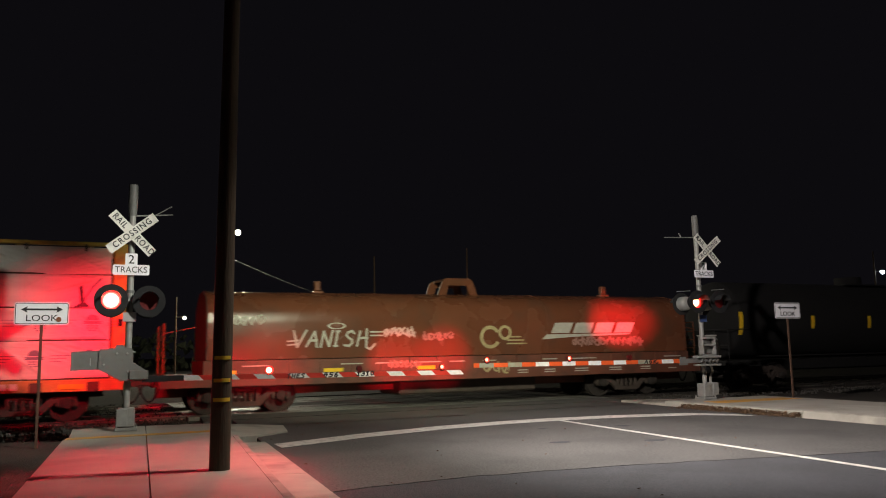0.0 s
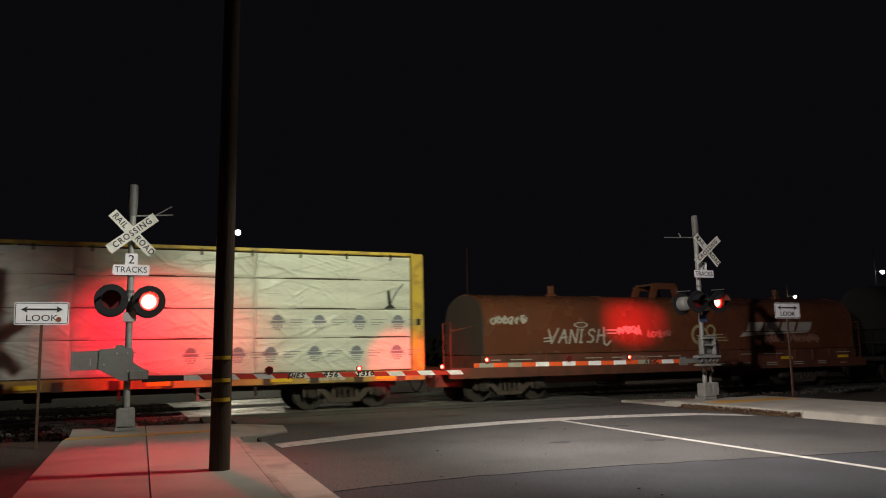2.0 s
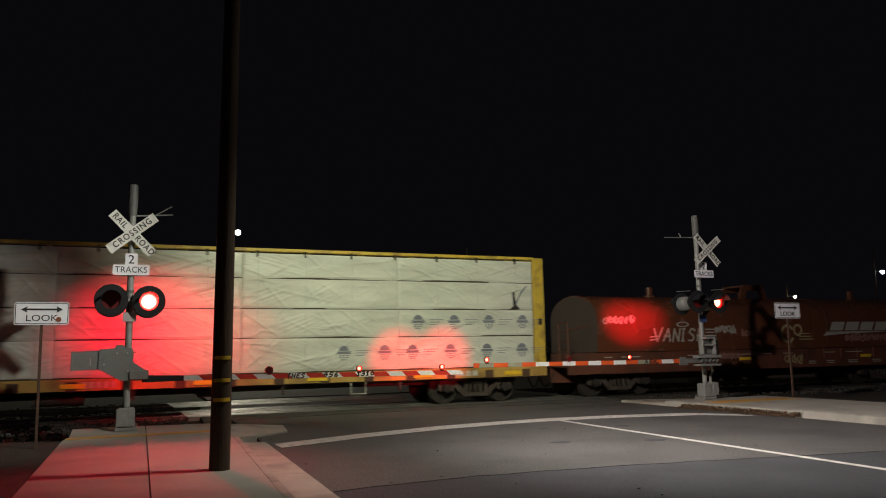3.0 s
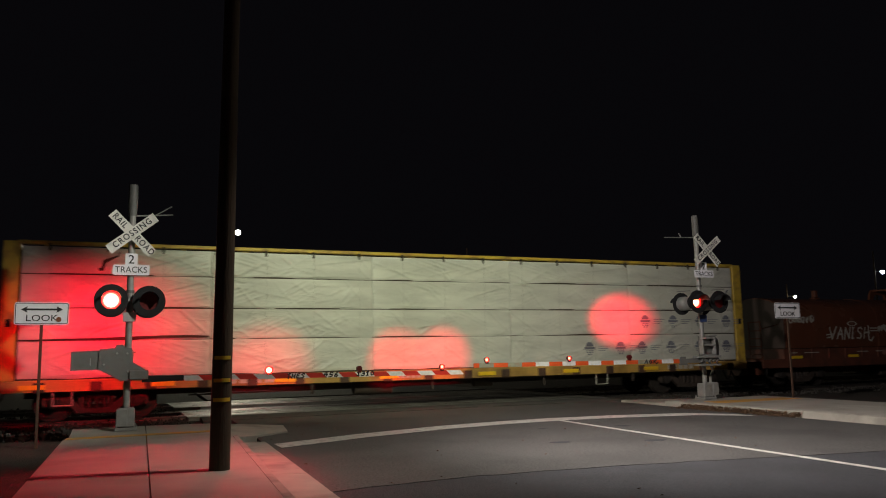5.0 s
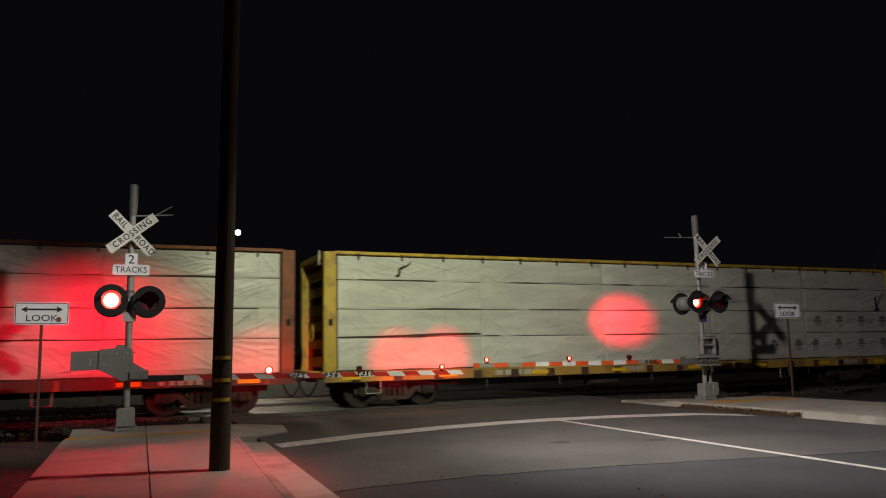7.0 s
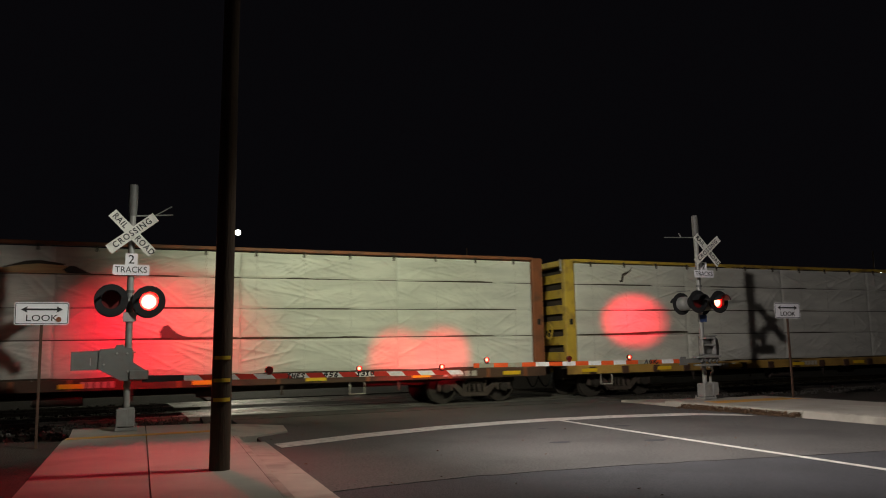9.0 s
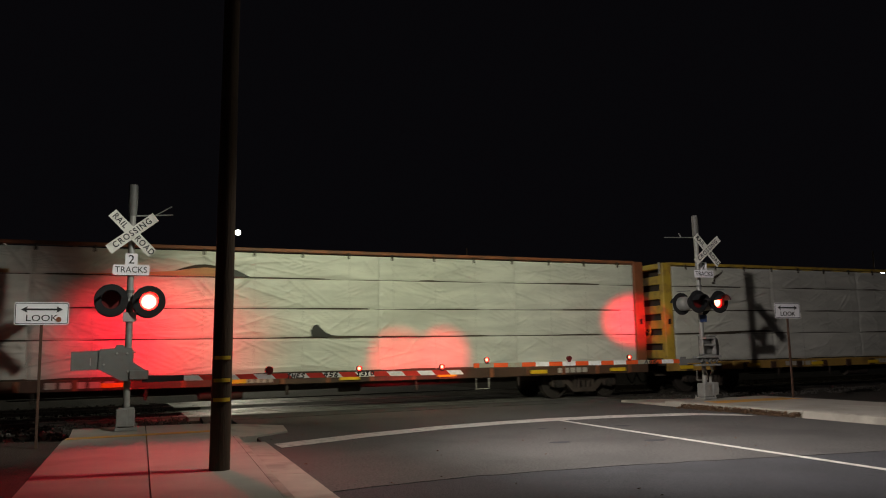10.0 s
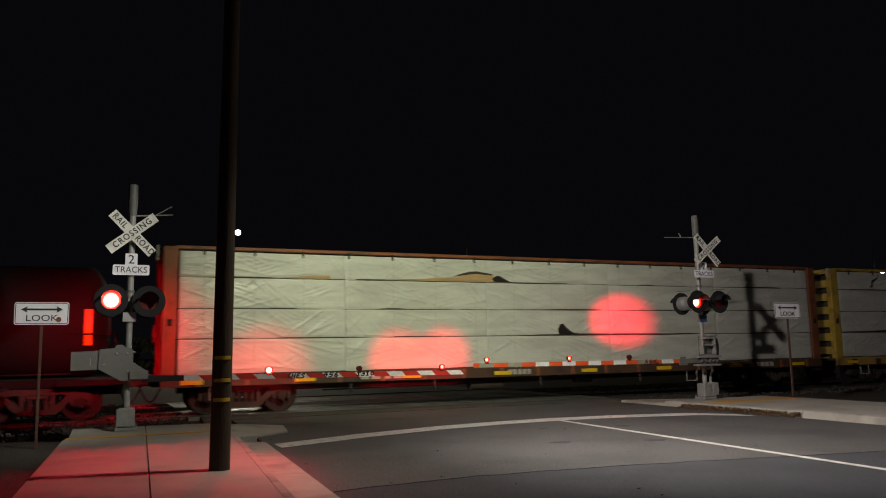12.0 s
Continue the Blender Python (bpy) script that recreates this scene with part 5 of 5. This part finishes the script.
def coil_car(cx):
    """A coil car: rounded brown hood over a sill, lifting frame, white sprayed words."""
    car = tagged(thing("coil_car", (cx, YC, 0)), "brown covered coil car with white spray-painted writing", "railcar", "train cars")
    half = 8.55
    h0, h1 = -7.4, 8.0
    bm = bmesh.new()
    prof = [(-1.40, 1.40), (-1.40, 2.35), (-1.37, 2.62), (-1.27, 2.84), (-1.08, 3.02), (-0.8, 3.15), (-0.4, 3.25), (0, 3.28)]
    prof = prof + [(-a, b) for a, b in prof[-2::-1]]
    prism(bm, prof, "x", h0, h1)
    hood = part("hood", bm, M["coil_brown"], car, "rounded brown steel hood", True)
    bm = bmesh.new()
    end = [(a * 0.985, 1.4 + (b - 1.4) * 0.985) for a, b in prof]
    prism(bm, end, "x", h0 - 0.03, h0)
    part("hood_end", bm, M["coil_end"], car, "dull grey-brown hood end", True)
    part("hood_end", prism(bmesh.new(), end, "x", h1, h1 + 0.05), M["coil_brown"], car, "brown hood end", True)
    for x in (h0 + 0.05, -2.6, 2.7, h1 - 0.05):
        bm = bmesh.new()
        prism(bm, [(a * 1.008, 1.4 + (b - 1.4) * 1.006) for a, b in prof], "x", x - 0.03, x + 0.03)
        part("hood_rib", bm, M["coil_brown"], hood)
    bm = bmesh.new()
    for t in (-1, 1):
        prism(bm, [(t * 1.43, 0.72), (t * 1.43, 1.02), (t * 1.36, 1.02), (t * 1.36, 0.72)], "x", -half, half)
    part("side_sill", bm, M["coil_sill"], car, "brown side sill")
    bm = bmesh.new()
    box(bm, -half, half, -1.36, 1.36, 0.95, 1.02)
    box(bm, -half, half, -0.35, 0.35, 0.45, 0.95)
    box(bm, h0 - 0.1, h1 + 0.1, -1.38, 1.38, 1.02, 1.38)
    for k in range(18):
        x = h0 + 0.4 + 0.86 * k
        box(bm, x - 0.04, x + 0.04, -1.42, -1.36, 1.02, 1.38)
    part("trough", bm, M["coil_sill"], car, "brown coil trough")
    bm = bmesh.new()
    box(bm, -2.0, 2.5, -0.9, 0.9, 0.3, 0.75, 0.05)
    part("underframe", bm, M["truck"], car, "dark underframe")
    bm = bmesh.new()
    for t in (-0.5, 0.5):
        a = 9.82 - cx
        prism(bm, [(a - 0.66, 3.22), (a - 0.5, 3.66), (a - 0.4, 3.74), (a + 0.4, 3.74), (a + 0.5, 3.66), (a + 0.66, 3.22), (a + 0.40, 3.22), (a + 0.31, 3.52), (a - 0.31, 3.52), (a - 0.40, 3.22)], "y", t - 0.05, t + 0.05)
    box(bm, a - 0.4, a + 0.4, -0.5, 0.5, 3.66, 3.73)
    part("lifting_frame", bm, M["coil_brown"], hood, "brown lifting frame")
    for u in (5.55, 15.5):
        bm = bmesh.new()
        box(bm, u - cx - 0.16, u - cx + 0.16, -0.12, 0.12, 3.2, 3.34, 0.02)
        box(bm, u - cx - 0.09, u - cx + 0.09, -0.08, 0.08, 3.34, 3.62, 0.02)
        part("hood_lug", bm, M["coil_brown"], hood, "brown hood lug")
    for s, x in ((-1, -half + 0.1), (1, half - 0.1)):
        bm = bmesh.new()
        for t in (-1.3, -0.75, 0.75, 1.3):
            rod(bm, (x, t, 1.0), (x, t, 2.35), 0.018, n=6)
        rod(bm, (x, -1.3, 2.35), (x, -0.75, 2.35), 0.018, n=6)
        rod(bm, (x, 1.3, 2.35), (x, 0.75, 2.35), 0.018, n=6)
        rod(bm, (x, -1.35, 2.1), (x - s * 0.75, -1.38, 2.25), 0.016, n=6)
        for q in range(4):
            rod(bm, (x, -1.3, 1.2 + 0.28 * q), (x, -0.75, 1.2 + 0.28 * q), 0.014, n=6)
        rod(bm, (x, -1.3, 1.04), (x, 1.3, 1.04), 0.02, n=6)
        part("end_ladder", bm, M["coil_brown"], car, "end ladder and grab rails")
    for u in (2.8, 5.65, 8.37, 14.3, 17.1):
        bm = box(bmesh.new(), u - cx - 0.27, u - cx + 0.27, -1.445, -1.431, 1.03, 1.13)
        part("reflective_strip", bm, M["reflector"], car, "yellow reflective strip")
    r = random.Random(31)
    x = -7.2
    while x < 7.4:
        w = r.uniform(0.3, 0.9)
        if r.random() < 0.6:
            part("stencil_mark", prism(bmesh.new(), [(x, 1.22), (x + w, 1.22), (x + w, 1.25), (x, 1.25)], "y", -1.425, -1.42), M["stencil"], car, "small pale stencilled mark")
        x += w + r.uniform(0.2, 0.6)
    x = 1.6
    while x < 7.6:
        w = r.uniform(0.25, 0.5)
        for q in range(r.choice((1, 2, 2))):
            part("stencil_mark", prism(bmesh.new(), [(x, 0.84 + 0.07 * q), (x + w, 0.84 + 0.07 * q), (x + w, 0.87 + 0.07 * q), (x, 0.87 + 0.07 * q)], "y", -1.436, -1.43), M["stencil"], car, "small pale stencilled mark")
        x += w + r.uniform(0.3, 0.8)
    # sprayed words and the road's own emblem as plain shapes
    fy = -1.408
    glyphs = {"V": [[(0, 1.05), (0.22, 0.5), (0.40, -0.02), (0.62, 0.5), (0.88, 1.1)]], "A": [[(0, 0), (0.25, 0.55), (0.45, 1.0), (0.62, 0.5), (0.75, -0.05)], [(0.1, 0.38), (0.72, 0.42)]],
              "N": [[(0, -0.05), (0.08, 1.0), (0.35, 0.5), (0.62, 0.0), (0.72, 1.05)]], "I": [[(0.05, 0), (0.12, 1.0)], [(-0.1, 0.0), (0.3, 0.02)], [(-0.05, 1.0), (0.35, 1.0)]],
              "S": [[(0.70, 0.85), (0.5, 1.02), (0.2, 0.95), (0.08, 0.72), (0.3, 0.55), (0.55, 0.42), (0.62, 0.2), (0.4, 0.0), (0.0, 0.05)]], "H": [[(0, 0), (0.1, 1.0)], [(0.0, 0.48), (0.35, 0.55), (0.72, 0.5)], [(0.55, 1.15), (0.62, 0.4), (0.7, -0.1), (1.0, -0.25), (1.3, 0.1)]]}
    x = 4.50
    for letter, w in zip("VANISH", (0.44, 0.42, 0.42, 0.28, 0.40, 0.44)):
        bm = bmesh.new()
        for line in glyphs[letter]:
            stroke(bm, [(x - cx + u * w * 0.9 + v * 0.06, 1.72 + v * 0.40) for u, v in line], 0.058, fy, 0.005)
        part("sprayed_letter", bm, M["spray_white"], hood, "white sprayed letter")
        x += w * 0.93
    bm = bmesh.new()
    ring(bm, (5.75 - cx, fy, 2.27), 0.26, 0.19, -0.005, 0.003, 20)
    for v in list(bm.verts):
        v.co.z = 2.27 + (v.co.z - 2.27) * 0.35
    for k in range(2):
        prism(bm, [(4.38 - cx, 1.74 + 0.1 * k), (4.7 - cx, 1.77 + 0.1 * k), (4.7 - cx, 1.81 + 0.1 * k), (4.38 - cx, 1.78 + 0.1 * k)], "y", fy - 0.004, fy)
        prism(bm, [(6.7 - cx, 1.98 + 0.1 * k), (7.1 - cx, 1.98 + 0.1 * k), (7.1 - cx, 2.02 + 0.1 * k), (6.7 - cx, 2.02 + 0.1 * k)], "y", fy - 0.004, fy)
    part("sprayed_halo", bm, M["spray_white"], hood, "white sprayed ring and dashes")
    scrawl("sprayed_scrawl", hood, 7.1 - cx, 1.95, 0.95, 0.3, fy, 7, M["spray_white"], 0.055, "white sprayed scrawl")
    scrawl("sprayed_scrawl", hood, 8.3 - cx, 1.85, 0.95, 0.25, fy, 9, M["spray_dim"], 0.05, "faded red sprayed scrawl")
    scrawl("sprayed_scrawl", hood, 13.3 - cx, 1.60, 2.7, 0.32, fy, 11, M["spray_dim"], 0.06, "pale sprayed scrawl")
    scrawl("sprayed_scrawl", hood, 2.55 - cx, 2.28, 1.25, 0.30, fy, 23, M["spray_white"], 0.05, "white sprayed scrawl")
    bm = bmesh.new()
    ring(bm, (10.45 - cx, fy, 1.92), 0.34, 0.24, -0.005, 0.003, 22, 30, 330)
    ring(bm, (10.95 - cx, fy, 2.05), 0.22, 0.14, -0.005, 0.003, 18)
    for k in range(3):
        prism(bm, [(11.0 - cx, 1.70 + 0.1 * k), (11.7 - cx - 0.1 * k, 1.70 + 0.1 * k), (11.7 - cx - 0.1 * k, 1.74 + 0.1 * k), (11.0 - cx, 1.74 + 0.1 * k)], "y", fy - 0.004, fy)
    part("sprayed_bubble", bm, M["spray_tan"], hood, "tan sprayed bubble letters")
    bm = bmesh.new()
    for k in range(4):
        x, w = 12.55 - cx + 0.78 * k, 0.66
        sl = 0.16
        prism(bm, [(x, 2.02), (x + w, 2.02), (x + w + sl, 2.34), (x + sl, 2.34)], "y", fy - 0.004, fy)
    prism(bm, [(12.2 - cx, 1.83), (13.4 - cx, 1.90), (15.5 - cx, 1.96), (15.5 - cx, 2.0), (12.4 - cx, 1.98)], "y", fy - 0.004, fy)
    part("emblem", bm, M["spray_white"], hood, "white slanted block emblem with a swoosh")
    scrawl("sprayed_scrawl", car, 10.15 - cx, 0.80, 0.95, 0.42, -1.437, 17, M["spray_tan"], 0.05, "tan sprayed scrawl on the sill")
    scrawl("sprayed_scrawl", car, 7.2 - cx, 1.08, 1.0, 0.24, -1.437, 19, M["spray_dim"], 0.045, "faded sprayed scrawl on the sill")
    truck(car, 3.35 - cx)
    truck(car, 15.55 - cx)
    couplers(car, half)
    TRAIN.append((car, cx, YC, 0))
    return car


coil_car(9.75)


def tank_car(cx, stripes, label):
    """A black tank car with tall yellow reflector strips on its side."""
    car = tagged(thing("tank_car", (cx, YC, 0)), label, "railcar", "train cars")
    half = 7.9
    bm = bmesh.new()
    rod(bm, (-half + 0.9, 0, 2.45), (half - 0.9, 0, 2.45), 1.41, n=40, caps=False)
    for s in (-1, 1):
        bmesh.ops.create_uvsphere(bm, u_segments=40, v_segments=16, radius=1.41, matrix=Matrix.Translation((s * (half - 0.9), 0, 2.45)) @ Matrix.Diagonal((0.4, 1, 1, 1)) @ Matrix.Rotation(radians(90), 4, "Y"))
    tank = part("tank", bm, M["tank"], car, "black riveted tank", True)
    bm = bmesh.new()
    rod(bm, (0, 0, 3.75), (0, 0, 4.15), 0.5, n=24)
    box(bm, -1.1, 1.1, -0.8, 0.8, 3.78, 3.83)
    part("dome", bm, M["tank"], tank, "black dome", True)
    bm = bmesh.new()
    box(bm, -half, half, -0.35, 0.35, 0.6, 1.0)
    for s in (-1, 1):
        box(bm, min(s * half, s * (half - 1.5)), max(s * half, s * (half - 1.5)), -1.4, 1.4, 0.85, 1.0, 0.02)
    part("underframe", bm, M["tank"], car, "black underframe")
    bm = bmesh.new()
    for s in (-1, 1):
        x = s * (half - 0.2)
        for t in (-1.35, -0.7, 0.7, 1.35):
            rod(bm, (x, t, 1.0), (x, t, 2.1), 0.02, n=6)
        for z in (1.55, 2.1):
            rod(bm, (x, -1.35, z), (x, 1.35, z), 0.02, n=6)
        rod(bm, (x, -1.35, 2.1), (x - s * 1.2, -1.42, 2.1), 0.02, n=6)
    rod(bm, (-half + 1.2, -1.45, 1.15), (half - 1.2, -1.45, 1.15), 0.025, n=6)
    part("railing", bm, M["tank"], car, "thin end railing")
    for x, za, zb in stripes:
        bm = bmesh.new()
        n = 8
        rows = []
        for k in range(n + 1):
            z = za + (zb - za) * k / n
            yy = -math.sqrt(max(0, 1.418 ** 2 - (z - 2.45) ** 2))
            rows.append([bm.verts.new((x - 0.09, yy, z)), bm.verts.new((x + 0.09, yy, z))])
        for a, b in zip(rows, rows[1:]):
            bm.faces.new((a[0], a[1], b[1], b[0]))
        part("reflective_strip", bm, M["reflector"], tank, "tall yellow reflective strip")
    truck(car, -half + 1.9)
    truck(car, half - 1.9)
    couplers(car, half)
    TRAIN.append((car, cx, YC, 0))
    return car


tank_car(27.35, [(20.24 - 27.35, 1.9, 2.7), (23.66 - 27.35, 2.1, 2.56), (26.6 - 27.35, 2.1, 2.56), (30.0 - 27.35, 2.1, 2.56), (34.4 - 27.35, 1.9, 2.7)], "black tank car with yellow reflective strips at the head")
tank_car(-54.5, [(-47.45 + 54.5, 1.83, 2.70), (-50.9 + 54.5, 2.1, 2.56), (-54.0 + 54.5, 2.1, 2.56), (-57.6 + 54.5, 2.1, 2.56), (-61.5 + 54.5, 1.83, 2.7)], "black tank car with a tall yellow reflective strip")

# ---- distance ----
def far_pole(x, y, h, lamp_z, mat, label, r=0.11, size=0.16):
    fp = tagged(thing("street_lamp", (x, y, -0.1)), label, "street lamp", "far street lamps")
    bm = bmesh.new()
    rod(bm, (0, 0, 0), (0, 0, h), r, r * 0.7, 10)
    part("post", bm, M["wood_pole"], fp, "thin dark post", True)
    if lamp_z:
        bm = bmesh.new()
        rod(bm, (0, 0, lamp_z + 0.1), (0.5, -0.5, lamp_z + 0.1), 0.04, n=8)
        part("bracket", bm, M["galv"], fp)
        bm = bmesh.new()
        bmesh.ops.create_icosphere(bm, subdivisions=2, radius=size, matrix=Matrix.Translation((0.55, -0.55, lamp_z)) )
        part("lamp_globe", bm, M[mat], fp, "glowing lamp", True)
    return fp


far_pole(8.55, 60.5, 13.0, 10.95, "far_lamp", "tall pole with a glowing pale street lamp", 0.14, 0.22)
far_pole(4.8, 60.3, 6.0, 4.45, "far_lamp", "distant post with a small pale lamp", 0.08, 0.12)
far_pole(65.6, 60.5, 8.0, 6.65, "far_lamp", "distant post with a small warm lamp", 0.1, 0.16)
far_pole(79.5, 60.8, 12.0, 9.6, "far_lamp_blue", "distant post with a cool white lamp", 0.12, 0.22)


def mast_far(x, y, h, label):
    fp = tagged(thing("antenna_mast", (x, y, -0.1)), label, "mast", "thin masts")
    bm = bmesh.new()
    rod(bm, (0, 0, 0), (0, 0, h), 0.06, 0.04, 8)
    box(bm, -0.15, 0.15, -0.1, 0.1, 0, 0.4, 0.02)
    part("shaft", bm, M["rail_rust"], fp, "thin rusty shaft", True)


mast_far(12.0, 36.0, 6.3, "thin rusty mast behind the tracks")
mast_far(17.95, 38.0, 7.2, "thin rusty mast behind the tracks")
shed = tagged(thing("shed", (8.6, 52.0, -0.1)), "low dark shed far behind the tracks", "shed")
bm = bmesh.new()
box(bm, -1.3, 1.3, -2, 2, 0, 2.0)
part("wall", bm, M["shed"], shed)
bm = bmesh.new()
prism(bm, [(-2.2, 2.0), (2.2, 2.0), (0, 2.7)], "x", -1.5, 1.5)
part("roof", bm, M["gap"], shed, "dark pitched roof")
bm = bmesh.new()
rnd = random.Random(44)
for k in range(2600):
    x = rnd.uniform(-60, 160)
    hgt = 3.2 + 2.2 * noise.noise((x * 0.06, 1, 0)) + 1.0 * noise.noise((x * 0.3, 5, 0))
    z = rnd.uniform(0, max(1, hgt))
    s = rnd.uniform(0.25, 0.7)
    m = Matrix.LocRotScale((x, 92 + rnd.uniform(-3, 3), z), Euler((rnd.uniform(0, 3), rnd.uniform(0, 3), rnd.uniform(0, 3))), (s, s * 0.8, s))
    v = [bm.verts.new(m @ Vector(c)) for c in ((1, 0, -0.4), (-0.6, 0.9, -0.2), (-0.6, -0.9, 0), (0, 0, 1))]
    for a, b, c in ((0, 1, 2), (0, 1, 3), (1, 2, 3), (2, 0, 3)):
        bm.faces.new((v[a], v[b], v[c]))
tagged(part("scrub", bm, M["trees"]), "dark line of scrub and trees in the distance", "trees", kind="stuff")
bm = bmesh.new()
a, b = Vector((8.7, 60.4, 8.9)), Vector((19.0, 60.0, 5.2))
for k in range(10):
    u, v = k / 10, (k + 1) / 10
    f = lambda q: a.lerp(b, q) - Vector((0, 0, 0.25 * math.sin(q * math.pi)))
    rod(bm, f(u), f(v), 0.009, n=6)
tagged(part("overhead_wire", bm, M["grey_paint"]), "thin sagging overhead wire", "wire")


# ---- what moves ----
def motions():
    times = [0.5 * k for k in range(25)]
    for ob, x, y, z in TRAIN:
        walk(ob, [(t, pose(x + train_x(t), y, z)) for t in times])
    spin = [0.1 * k for k in range(121)]
    for ob, what, phase, s in MOVERS:
        if what == "wheel":
            walk(ob, [(t, pose(s, 0, 0.45, 0, math.degrees(train_x(t) / 0.45), 0)) for t in spin])
            continue
        at = ob.location.copy()
        lit = phase == "A"
        shut, wide = 0.0, -86.0
        rows = [(0.0, wide if lit else shut)]
        for t in CHANGES:
            rows.append((t - 0.034, wide if lit else shut))
            lit = not lit
            rows.append((t + 0.034, wide if lit else shut))
        rows.append((12.0, wide if lit else shut))
        walk(ob, [(t, pose(at.x, at.y, at.z, a, 0, 0)) for t, a in rows])


motions()
